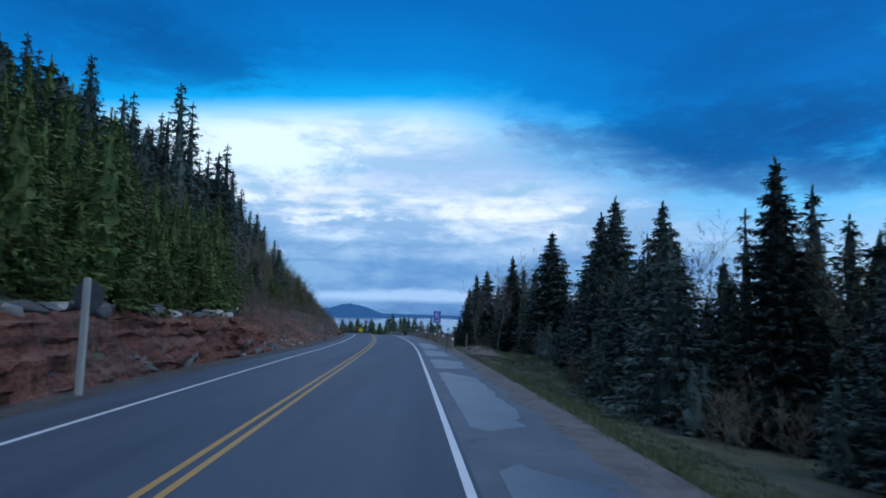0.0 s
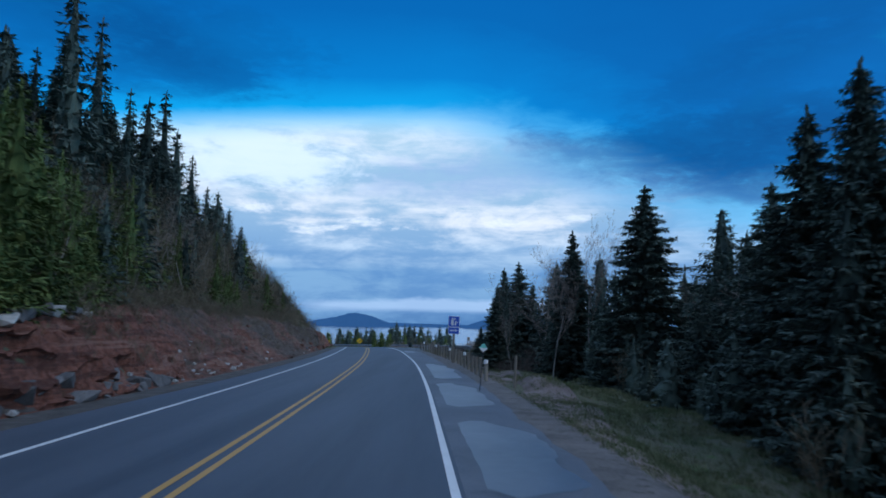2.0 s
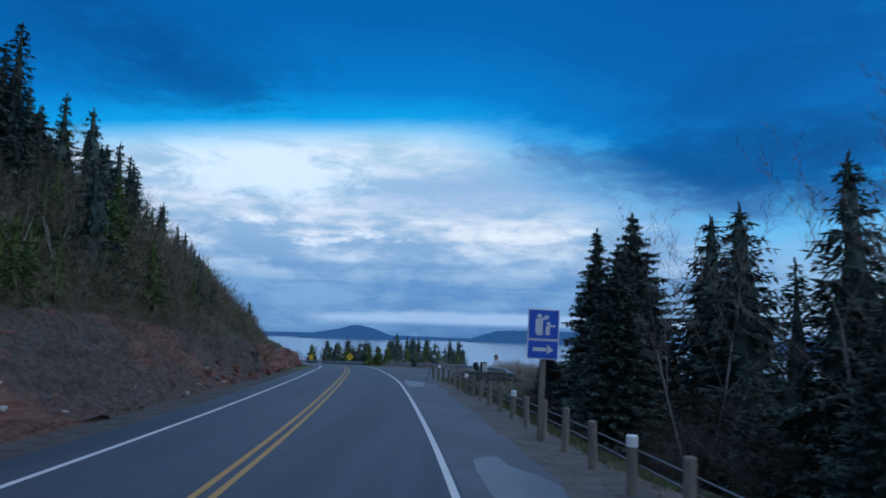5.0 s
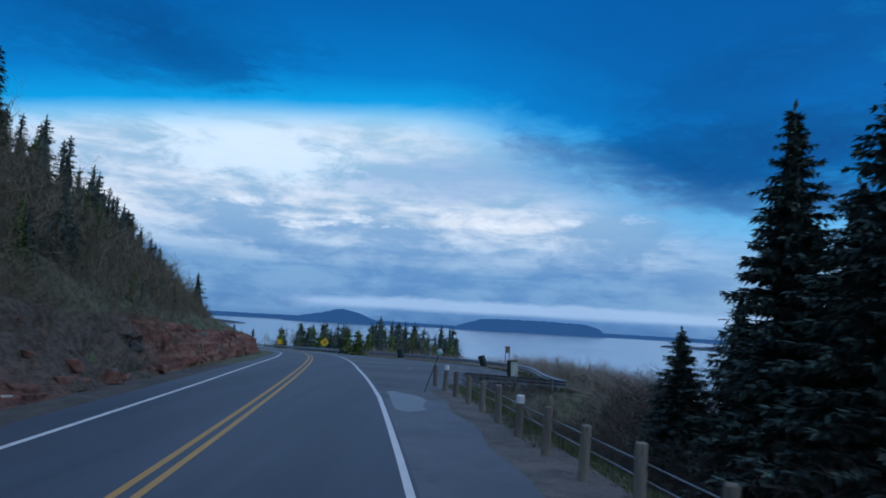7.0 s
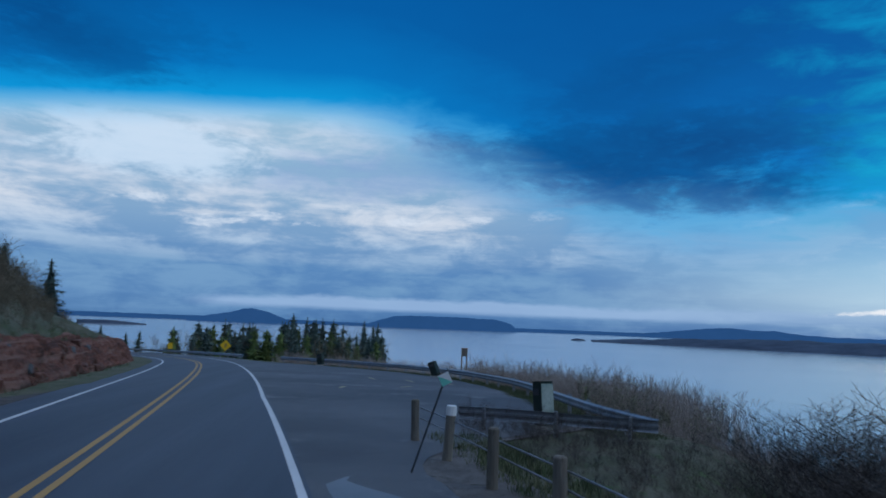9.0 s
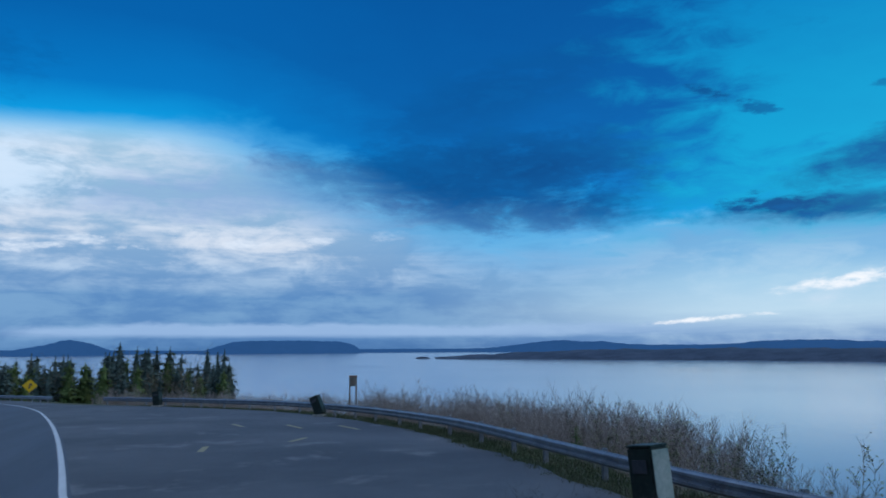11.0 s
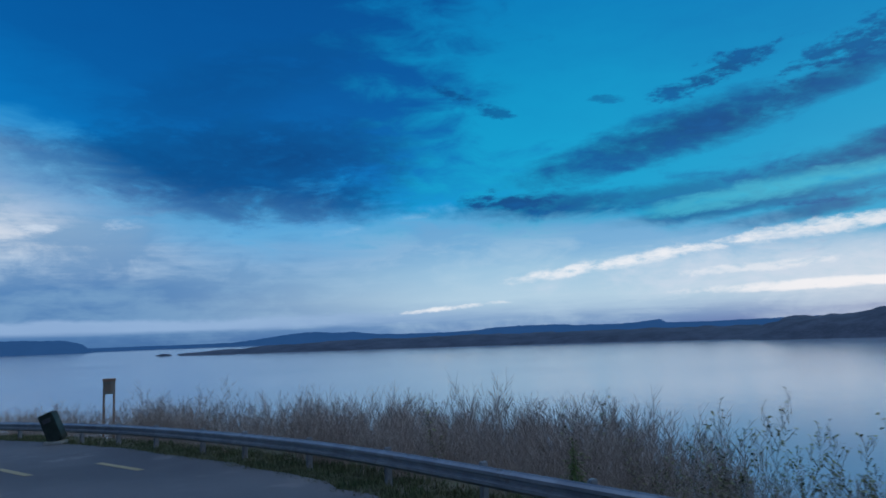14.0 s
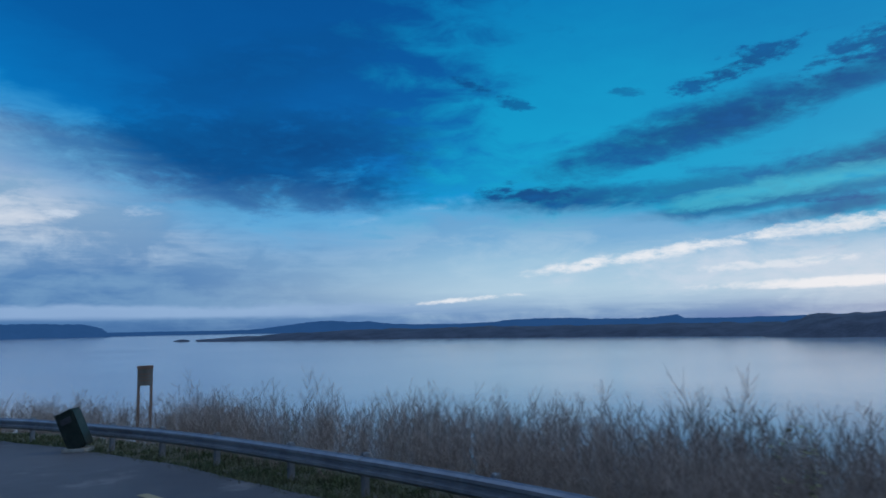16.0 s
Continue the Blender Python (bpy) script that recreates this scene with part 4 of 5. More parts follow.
# lighter plants for the thick of the woods
BRUSH = kinds(*[brush("shrub", "grey-brown brush", 3.6, 0.4, 80 + i, HILL_TWIGS, 6, 10, 2.0) for i in range(4)])
SHADED_ALDER = kinds(*[brush("shrub", "alder brush with shade in its twig colour", 3.6, 0.34, 120 + i, SHADED_TWIGS, 7, 16, 0.9, 0.8) for i in range(3)])
RUST_BRUSH = kinds(*[stalks("shrub", "russet brush", 2.0, 90 + i, RUST_TWIGS, 16, 0.85, 0.55, 0.3) for i in range(4)])
WOOD = kinds(*[spruce("spruce_tree", "dark spruce", 8.5, 1.9 + 0.4 * i, 100 + i, NEEDLES, bare=0.03, tiers=12, density=0.45, grain=2.6, core=0.6) for i in range(4)])
GREEN_WOOD = kinds(*[spruce("spruce_tree", "green spruce", 7.5, 1.9 + 0.4 * i, 110 + i, GREEN_NEEDLES, bare=0.03, tiers=12, density=0.45, grain=2.6, core=0.6) for i in range(2)])


def stand(kind, x, y, z, scale, rng, group, label="", lean=(0, 0)):
    ob = copy_thing(kind, pose(x, y, z, lean[0], lean[1], rng.uniform(0, 360)))
    ob.scale = (scale * rng.uniform(0.92, 1.08), scale * rng.uniform(0.92, 1.08), scale)
    ob["group"] = group
    if label:
        ob["label"] = label
    return ob


def plant(kind, s, d, scale, rng, group, sink=0.1, lean=(0, 0)):
    x, y, _ = on_road(s, d)
    if d < 0:
        scale = max(0.12, kept_low(kind, s, d, scale))
    return stand(kind, x, y, terrain(s, d) - sink, scale, rng, group, lean=lean)


def crest(s, d):
    """How high the growth on the hillside reaches: low over the road, rising up the slope."""
    low = float(np.interp(s, [24, 48, 64, 80, 96, 112, 128, 144], [10.0, 12.5, 10.7, 8.0, 7.2, 5.3, 3.6, 1.9]))
    return low + float(np.interp(s, [40, 48, 64, 80, 96, 112, 128], [0.5, 0.6, 1.15, 1.55, 1.4, 1.25, 1.15])) * (-d - 10)


def kept_low(kind, s, d, scale):
    """The scale that keeps a plant of this kind under the crest."""
    return min(scale, (crest(s, d) - terrain(s, d)) / TALL[kind.name])


def ground_at(x, y):
    s = float(LS[np.argmin((LX - x) ** 2 + (LY - y) ** 2)])
    a = on_road(s, 0)
    s += -(x - a[0]) * math.sin(a[2]) + (y - a[1]) * math.cos(a[2])
    a = on_road(s, 0)
    return terrain(s, (x - a[0]) * math.cos(a[2]) + (y - a[1]) * math.sin(a[2]))


def joined(name, label, category, items):
    """Many plants too thick to count, joined into one object."""
    verts, quads, slots, mats = [], [], [], []
    n = 0
    for kind, m in items:
        for o in kind.children:
            me = o.data
            co = np.empty(len(me.vertices) * 3)
            me.vertices.foreach_get("co", co)
            ix = np.empty(len(me.loops), dtype=np.int64)
            me.loops.foreach_get("vertex_index", ix)
            r = np.array(m)
            verts.append(co.reshape(-1, 3) @ r[:3, :3].T + r[:3, 3])
            quads.append(ix.reshape(-1, 4) + n)
            n += len(me.vertices)
            if me.materials[0] not in mats:
                mats.append(me.materials[0])
            slots.append(np.full(len(ix) // 4, mats.index(me.materials[0])))
    me = bpy.data.meshes.new(name)
    v, q = np.concatenate(verts), np.concatenate(quads)
    me.vertices.add(len(v))
    me.vertices.foreach_set("co", v.ravel())
    me.loops.add(q.size)
    me.loops.foreach_set("vertex_index", q.ravel())
    me.polygons.add(len(q))
    me.polygons.foreach_set("loop_start", np.arange(len(q)) * 4)
    for mat in mats:
        me.materials.append(mat)
    me.polygons.foreach_set("material_index", np.concatenate(slots))
    me.update(calc_edges=True)
    return tagged(new(name, me), label, category, kind="stuff")


def spot(s, d, scale, rng, sink=0.1, lean=(0, 0), kind=None):
    x, y, _ = on_road(s, d)
    if kind:
        scale = max(0.1, kept_low(kind, s, d, scale))
    q = scale * rng.uniform(0.9, 1.1)
    return pose(x, y, terrain(s, d) - sink, lean[0], lean[1], rng.uniform(0, 360)) @ Matrix.Diagonal((q, q, scale, 1))


def build_right_wood():
    rng = random.Random(7)
    group = "woods beside the road"
    # the trees of the wood's edge that stand out against the sky: place and height of the tip
    for kind, x, y, top in ((HERO, 9.0, 38.5, 8.5), (HERO, 8.1, 54.7, 8.4), (HERO, 9.3, 30.7, 7.0), (HERO, 5.7, 60.0, 6.9), (HERO, 3.8, 84.0, 6.7), (HERO, 4.75, 81.5, 7.05), (HERO, 10.6, 22.8, 7.2), (HERO, 8.9, 40.8, 7.9),
                            (THIN, 12.1, 23.3, 6.4), (THIN, 10.2, 24.3, 5.7), (LEAFY, 10.0, 25.4, 5.2), (LEAFY, 12.4, 21.4, 5.0), (LEAFY, 11.6, 20.4, 4.4), (LEAFY, 8.6, 33.0, 5.0), (CROWN, 6.3, 57.9, 7.7), (CROWN, 4.3, 57.6, 5.9), (CROWN, 5.2, 61.5, 6.2), (HERO, 11.2, 15.5, 6.6), (HERO, 2.6, 74.5, 4.7), (THIN, 3.4, 77.5, 5.2), (SPRUCE, 11.6, 46.5, 6.2), (SPRUCE, 11.4, 42.0, 5.6), (THIN, 9.8, 34.5, 6.0),
                            (SPRUCE, 11.2, 50.5, 5.8), (THIN, 9.6, 57.5, 6.6), (SPRUCE, 8.2, 65.0, 6.2), (SPRUCE, 7.8, 70.0, 6.8), (HERO, 6.6, 86.0, 5.6), (SPRUCE, 7.2, 76.0, 6.6), (SPRUCE, 8.0, 81.0, 7.0), (SPRUCE, 10.7, 52.0, 6.9), (HERO, 9.7, 44.6, 6.6), (SPRUCE, 3.6, 86.2, 2.6), (SPRUCE, 13.6, 24.0, 5.6), (SPRUCE, 14.6, 28.5, 5.2), (SPRUCE, 12.8, 20.5, 5.0), (SPRUCE, 16.5, 33.0, 5.4), (BIRCH, 5.3, 74.7, 6.3), 
                            (BIRCH, 6.2, 63.5, 7.2), (BIRCH, 3.6, 70.5, 5.6), (BIRCH, 7.0, 67.5, 7.0), (BIRCH, 9.2, 27.0, 6.2)):
        d = x - on_road(y, 0)[0]
        z = terrain(y, d) - 0.15
        k = rng.choice(kind)
        stand(k, x, y, z, (top - z) / TALL[k.name], rng, group)
    for x, y, top, wide in ((2.0, 85.5, 1.6, 1.25), (2.4, 87.0, 0.5, 1.5)):
        z = ground_at(x, y) - 0.15
        ob = stand(HERO[1], x, y, z, (top - z) / 9.2, rng, group, "low wide spruce with boughs down to the grass")
        ob.scale = (ob.scale.x * wide, ob.scale.y * wide, ob.scale.z)
    for i in range(48):
        s = rng.uniform(4, 82)
        d = (12.0 if s < 66 else 12.6) + 4.5 * rng.random()
        k = rng.random()
        if k < 0.6:
            plant(rng.choice(SPRUCE), s, d, rng.uniform(0.5, 0.8), rng, group)
        elif k < 0.78:
            plant(rng.choice(THIN), s, d, rng.uniform(0.5, 0.8), rng, group)
        else:
            plant(rng.choice(BIRCH), s, d, rng.uniform(0.6, 0.9), rng, group)
    items = []
    for i in range(120):  # the depth of the wood
        s = rng.uniform(-6, 92)
        d = rng.uniform(16, 34)
        items.append((rng.choice(WOOD), spot(s, d, rng.uniform(0.6, 0.95), rng)))
    for i in range(140):  # low growth under its edge
        s = rng.uniform(0, 80)
        d = rng.uniform(11.0, 14.8) + 0.6 * smooth(34, 44, s) * (1 - smooth(66, 72, s))
        k = rng.choice((WOOD[1], WOOD[2], WOOD[3], BRUSH[0], BRUSH[1]))
        items.append((k, spot(s, d, rng.uniform(0.18, 0.36) if k in WOOD else rng.uniform(0.4, 0.7), rng)))
    joined("woods", "dense dark spruce wood and undergrowth behind the verge", "woods", items)


def build_left_wood():
    rng = random.Random(17)
    group = "woods on the hillside"
    items = []
    for i in range(120):
        s = rng.uniform(6, 112)
        u = rng.random() * 11
        d = bank_d(s) - bank_shape(s)[0] - 1.2 - u
        bare = smooth(44, 66, s) * (1 - smooth(8, 13, u)) * 0.92
        if rng.random() < bare:
            if rng.random() < 0.85:
                plant(rng.choice(SLIM_BIRCH), s, d, rng.uniform(0.5, 0.8), rng, group, lean=(0, rng.uniform(2, 14)))
            else:
                plant(rng.choice(FAR_SPRUCE), s, d, rng.uniform(0.25, 0.45), rng, group)
        else:
            plant(rng.choice(FAR_SPRUCE if rng.random() < 0.3 else GREEN_SPRUCE), s, d, rng.uniform(0.45, 0.85) * (0.75 + 0.25 * smooth(25, 40, s)), rng, group)
    for i in range(26):  # a close row of firs behind the ledge
        s = 20 + 0.8 * i + rng.uniform(-0.4, 0.4)
        plant(rng.choice(YOUNG), s, bank_d(s) - bank_shape(s)[0] - rng.uniform(0.8, 2.6), rng.uniform(0.6, 0.95), rng, "young firs on the bank")
    for i in range(125):
        s = rng.uniform(4, 58)
        d = bank_d(s) - bank_shape(s)[0] - 0.7 - rng.uniform(0, 1) ** 1.5 * 4
        plant(rng.choice(YOUNG if rng.random() < 0.7 else GREEN_SPRUCE), s, d, rng.uniform(0.55, 1.0) * (1 if i % 2 else 0.6), rng, "young firs on the bank")
    for i in range(60):  # dark green firs low on the slope
        s = rng.uniform(44, 92)
        d = bank_d(s) - bank_shape(s)[0] - 0.4 - rng.random() * 7
        plant(rng.choice(YOUNG + GREEN_SPRUCE), s, d, rng.uniform(0.35, 0.75), rng, group)
    for i in range(110):  # firs and leaning birches over the crumbling bank
        s = rng.uniform(44, 128) if i < 70 else rng.uniform(44, 80)
        d = bank_d(s) - bank_shape(s)[0] - 0.2 - rng.random() ** 1.3 * 7
        if i % 5 < 3 or s > 84:
            plant(rng.choice(SLIM_BIRCH), s, d, rng.uniform(0.4, 0.75), rng, group, lean=(rng.uniform(-4, 4), rng.uniform(4, 20)))
        else:
            plant(rng.choice(YOUNG + FAR_SPRUCE[:1]), s, d, rng.uniform(0.3, 0.55) if i % 2 else rng.uniform(0.45, 0.9), rng, group)
    # the tips that stand highest against the sky
    for y, top in ((39, 17.2), (42.3, 15.2), (45.6, 15.4), (48.5, 15.0), (54.1, 18.5), (58.0, 17.0), (63.1, 22.4), (67.6, 21.8), (71.0, 18.0), (74.0, 18.4), (77.8, 20.2), (81.5, 18.0), (85.0, 16.6), (90.0, 14.6), (97.0, 11.6)):
        x = -24.0 + rng.uniform(-0.6, 0.6)
        z = ground_at(x, y) - 0.2
        stand(rng.choice(THIN), x, y, z, (top - z) / 9.8, rng, group)
    for i in range(46):  # the firs along the crest over the bend
        s = rng.uniform(74, 150)
        d = -rng.uniform(12.5, 25)
        k = rng.choice(THIN + FAR_SPRUCE)
        room = crest(s, d) - terrain(s, d)
        if room > 1.2:
            plant(k, s, d, min(0.85, room / TALL[k.name]), rng, group)
    stand(CROWN[0], -28.8, 57.1, ground_at(-28.8, 57.1) - 0.2, (21.4 - ground_at(-28.8, 57.1)) / TALL[CROWN[0].name], rng, group)
    stand(YOUNG[1], -12.4, 30.9, ground_at(-12.4, 30.9) - 0.1, (3.9 - ground_at(-12.4, 30.9)) / 3.3, rng, "young firs on the bank", "yellow-green bushy young fir on the bank")
    ob = stand(FAR_SPRUCE[1], -27.6, 140.5, min(ground_at(-27.6, 140.5), 0.3) - 0.2, 0.62, rng, group)
    ob.scale = (ob.scale.x * 1.25, ob.scale.y * 1.25, ob.scale.z)
    for i in range(11):
        s = rng.uniform(100, 138)
        plant(rng.choice(FAR_SPRUCE + THIN), s, bank_d(s) - bank_shape(s)[0] - rng.uniform(9, 16), rng.uniform(0.5, 0.75), rng, group)
    for i in range(40):  # the tall slender spruces that stand above the rest
        s = rng.uniform(22, 118)
        d = bank_d(s) - bank_shape(s)[0] - rng.uniform(8.5, 14)
        plant(rng.choice(THIN), s, d, rng.uniform(0.8, 1.1) * (1 - 0.45 * smooth(76, 100, s)) * (0.65 + 0.35 * smooth(28, 42, s)), rng, group)
    for s, u, q in ((62, 2.5, 0.4), (74, 3.0, 0.45), (84, 4.0, 0.5), (92, 2.0, 0.4), (96, 2.6, 0.42), (103, 2.0, 0.36), (112, 2.5, 0.42), (143, 1.5, 0.5)):
        plant(rng.choice(FAR_SPRUCE), s, bank_d(s) - bank_shape(s)[0] - u, q, rng, group)
    for s, u, q in ((28, 1.6, 0.55), (37, 2.2, 0.6), (50, 2.0, 0.5), (60, 2.0, 0.6), (66, 2.6, 0.65), (71, 2.0, 0.6), (77, 3.0, 0.65)):
        plant(BIRCH[3], s, bank_d(s) - bank_shape(s)[0] - u, q, rng, group, lean=(0, 9))
    for i in range(180):
        s = rng.uniform(0, 158)
        u = 9 + rng.random() * 24
        k = rng.choice(WOOD + GREEN_WOOD + GREEN_WOOD)
        items.append((k, spot(s, bank_d(s) - bank_shape(s)[0] - u, rng.uniform(0.6, 0.95) * (1 - 0.25 * smooth(95, 125, s)) * (0.6 + 0.4 * smooth(26, 42, s)), rng, kind=k)))
    joined("woods", "dense spruce wood high on the hillside", "woods", items)
    items = []
    for i in range(1150):
        s = rng.uniform(42, 150)
        u = -1.0 + 14 * rng.random() ** 1.15
        q = rng.uniform(0.45, 1.0) * (0.5 + 0.5 * smooth(0, 3, u))
        k = rng.choice(BRUSH)
        items.append((k, spot(s, bank_d(s) - bank_shape(s)[0] - u, q, rng, lean=(0, rng.uniform(0, 14)), kind=k)))
    for i in range(900):  # the thicket over the bend, up to the crest
        s = rng.uniform(80, 150)
        d = bank_d(s) - bank_shape(s)[0] - 0.3 - 17 * rng.random()
        k = rng.choice(BRUSH)
        items.append((k, spot(s, d, rng.uniform(0.5, 1.05), rng, lean=(0, rng.uniform(0, 10)), kind=k)))
    for i in range(420):
        s = rng.uniform(52, 100)
        items.append((rng.choice(BRUSH), spot(s, bank_d(s) - bank_shape(s)[0] + 0.6 - rng.uniform(0, 5), rng.uniform(0.22, 0.5), rng, lean=(0, rng.uniform(0, 12)))))
    for i in range(240):
        s = rng.uniform(44, 104)
        items.append((rng.choice(BRUSH), spot(s, bank_d(s) - bank_shape(s)[0] * rng.uniform(0.3, 1.1), rng.uniform(0.12, 0.34), rng)))
    joined("thicket", "leafless grey-brown thicket over the hillside", "thicket", items)


def build_far_trees():
    rng = random.Random(27)
    group = "trees beyond the viewpoint"
    # the clump beyond the viewpoint: where each stands and the height of its tip
    for x, top in ((-27, -0.5), (-24.5, 0.4), (-22.3, 1.0), (-20.2, 0.2), (-18.0, 1.2), (-16.3, 0.6), (-14.8, 1.9), (-13.4, 2.4), (-12.0, 1.4), (-10.8, 1.9), (-9.5, 0.9), (-8.4, 1.8), (-7.2, 1.2), (-5.6, 1.0),
                   (-3.9, 2.9), (-2.9, 1.6), (-1.4, 1.1), (-0.2, 0.3), (-17.0, 0.0), (-11.4, 0.2), (-6.5, 0.1), (-33, -0.8), (-36, -1.2), (-39, -0.4), (-30, -1.0)):
        y = 186 + rng.uniform(-8, 8)
        z = grade(y) - 2.6
        kind = rng.choice((BIRCH, FAR_SPRUCE, FAR_SPRUCE, GREEN_SPRUCE, FAR_SPRUCE, SLIM_BIRCH))
        stand(rng.choice(kind), x, y, z, (top - z) / 8.3, rng, group)
    items = []
    for i in range(110):
        y = rng.uniform(176, 194)
        z = grade(y) - 2.6
        items.append((rng.choice(WOOD + BRUSH), pose(rng.uniform(-26, 0), y, z, 0, 0, rng.uniform(0, 360)) @ Matrix.Scale((rng.uniform(-2.6, 1.3) - z) / 8.3, 4)))
    for i in range(80):  # a closed low front of mixed growth
        y = rng.uniform(170, 184)
        z = grade(y) - 2.6
        k = rng.choice(GREEN_WOOD + WOOD[:2] + BRUSH + LEAFY)
        items.append((k, pose(rng.uniform(-30, -1), y, z, 0, 0, rng.uniform(0, 360)) @ Matrix.Scale((rng.uniform(-1.6, 0.3) - z) / TALL[k.name], 4)))
    for i in range(60):
        y = rng.uniform(168, 188)
        items.append((rng.choice(RUST_BRUSH), pose(rng.uniform(-28, 8), y, grade(y) - 2.2, 0, 0, rng.uniform(0, 360)) @ Matrix.Scale(rng.uniform(0.7, 1.2), 4)))
    joined("woods", "mixed trees and brush on the point below", "woods", items)
    # shrubs beyond the guardrail, all about as high as the car park's edge
    items = []
    for i in range(760):
        s = rng.uniform(96, 150) if i % 4 else rng.uniform(97, 113)
        out = 0.8 + 8.0 * rng.random() ** 1.5
        d = RAIL_D[int(s)] + out
        x, y, _ = on_road(s, d)
        z = terrain(s, d) - 0.1
        top = grade(y) + rng.uniform(0.15, 0.7) + 0.5 * smooth(104, 110, s) * (1 - 0.5 * smooth(118, 126, s)) - 0.05 * out - 1.15 * (1 - smooth(104, 107, s)) + (rng.random() < 0.10) * 0.4
        near = i < 130 and 97 < s < 125 and out < 2.6
        k = rng.choice(RUSSET if near else RUST_BRUSH)
        q = min(1.6, max(0.25, (top - z) / 1.5))
        m = pose(x, y, z, 0, 0, rng.uniform(0, 360)) @ Matrix.Diagonal((q, q, q, 1))
        if near:
            ob = copy_thing(k, pose(x, y, z, 0, 0, rng.uniform(0, 360)))
            ob.scale = (q * 0.9, q * 0.9, q)
            tagged(ob, group="shrubs beyond the guardrail")
        else:
            items.append((k, m))
    # brush below the fence, its twigs coloured dark for the shade there
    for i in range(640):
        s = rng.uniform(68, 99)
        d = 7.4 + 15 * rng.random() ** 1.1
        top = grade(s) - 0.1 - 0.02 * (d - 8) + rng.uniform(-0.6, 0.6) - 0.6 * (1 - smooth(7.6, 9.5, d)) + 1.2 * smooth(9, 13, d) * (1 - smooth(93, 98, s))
        k = rng.choice(SHADED_ALDER)
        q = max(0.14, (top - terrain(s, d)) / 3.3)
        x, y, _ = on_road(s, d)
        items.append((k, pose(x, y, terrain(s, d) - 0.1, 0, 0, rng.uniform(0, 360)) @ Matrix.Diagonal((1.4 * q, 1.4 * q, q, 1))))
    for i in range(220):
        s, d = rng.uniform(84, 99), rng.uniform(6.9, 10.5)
        items.append((rng.choice(SHADED_ALDER), spot(s, d, rng.uniform(0.12, 0.27), rng)))
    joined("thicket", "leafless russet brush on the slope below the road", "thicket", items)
    for i in range(52):  # taller saplings, most of them where the brush is low
        s = rng.uniform(97.5, 106) if i < 44 else rng.uniform(106, 124)
        plant(rng.choice(SAPLING), s, RAIL_D[int(s)] + rng.uniform(0.7, 4.0), rng.uniform(0.4, 0.85), rng, "saplings beyond the guardrail", lean=(rng.uniform(-4, 4), rng.uniform(-4, 4)))
    plant(YOUNG[0], 106.0, RAIL_D[106] + 1.6, 0.24, rng, "shrubs beyond the guardrail")


build_right_wood()
build_left_wood()
build_far_trees()
for k in HIDDEN:
    for o in (*k.children_recursive, k):
        bpy.data.objects.remove(o)


# ---------------------------------------------------------------- bank, stones, grass
def build_bank():
    verts, faces = [], []
    ss = list(np.arange(-12, 52, 0.16)) + list(np.arange(52, 158, 0.28))
    m = 34
    for s in ss:
        run, rise = bank_shape(s)
        for j in range(m):
            u = -0.1 + (run + 0.75) * j / (m - 1)
            d = bank_d(s) - u
            x, y, a = on_road(s, d)
            z = terrain(s, d)
            k = smooth(0.1, 0.5, u) * (1 - smooth(run + 0.2, run + 0.7, u))
            q = Vector((x * 0.9, y * 0.9, z * 1.4))
            crag = noise.hetero_terrain(q, 1.0, 2.1, 4, 0.6) * 0.16 + abs(noise.noise(q * 0.55)) * 0.55 - 0.1
            bed = (z - grade(y)) / 0.42 + 0.8 * noise.noise(Vector((x * 0.12, y * 0.12, 2))) + 0.25 * noise.noise(q * 0.8)  # ledges of the bedded rock
            crag += 0.18 * (1 - smooth(40, 50, s)) * (smooth(0.55, 0.85, bed % 1.0) + 0.15) * (0.5 + noise.cell(Vector((y * 0.9, math.floor(bed) * 3.7, 0))))
            verts.append((x + k * crag * math.cos(a), y + k * crag * math.sin(a), z - 0.04 + 0.09 * smooth(0.0, 0.35, u) + k * (0.16 * noise.noise(q * 1.9) + 0.12 * noise.noise(q * 4.6))))
    for i in range(len(ss) - 1):
        for j in range(m - 1):
            p = i * m + j
            faces.append((p, p + m, p + m + 1, p + 1))
    tagged(mesh_object("rock_bank", verts, faces, RED_ROCK), "crumbling red-brown rock cutting beside the road", "bank", kind="structure")


def boulder_mesh(seed, mat):
    """An angular block of broken rock, its edges worn."""
    rng = random.Random(seed)
    bm = bmesh.new()
    for _ in range(17):
        p = Vector((rng.uniform(-1, 1), rng.uniform(-1, 1), rng.uniform(-1, 1)))
        p = p / max(abs(p.x), abs(p.y), abs(p.z)) * rng.uniform(0.36, 0.5)
        bm.verts.new((p.x * 1.25, p.y, p.z * 0.95))
    hull = bmesh.ops.convex_hull(bm, input=bm.verts)
    bmesh.ops.delete(bm, geom=list({*hull["geom_interior"], *hull["geom_unused"]}), context="VERTS")
    bmesh.ops.bevel(bm, geom=bm.edges[:], offset=0.035, segments=1, affect="EDGES", clamp_overlap=True)
    bmesh.ops.triangulate(bm, faces=bm.faces[:])
    for v in bm.verts:
        v.co += 0.03 * noise.noise_vector(v.co * 5 + Vector((seed, 0, 0)))
    me = bpy.data.meshes.new("boulder")
    bm.to_mesh(me)
    bm.free()
    me.materials.append(mat)
    return me


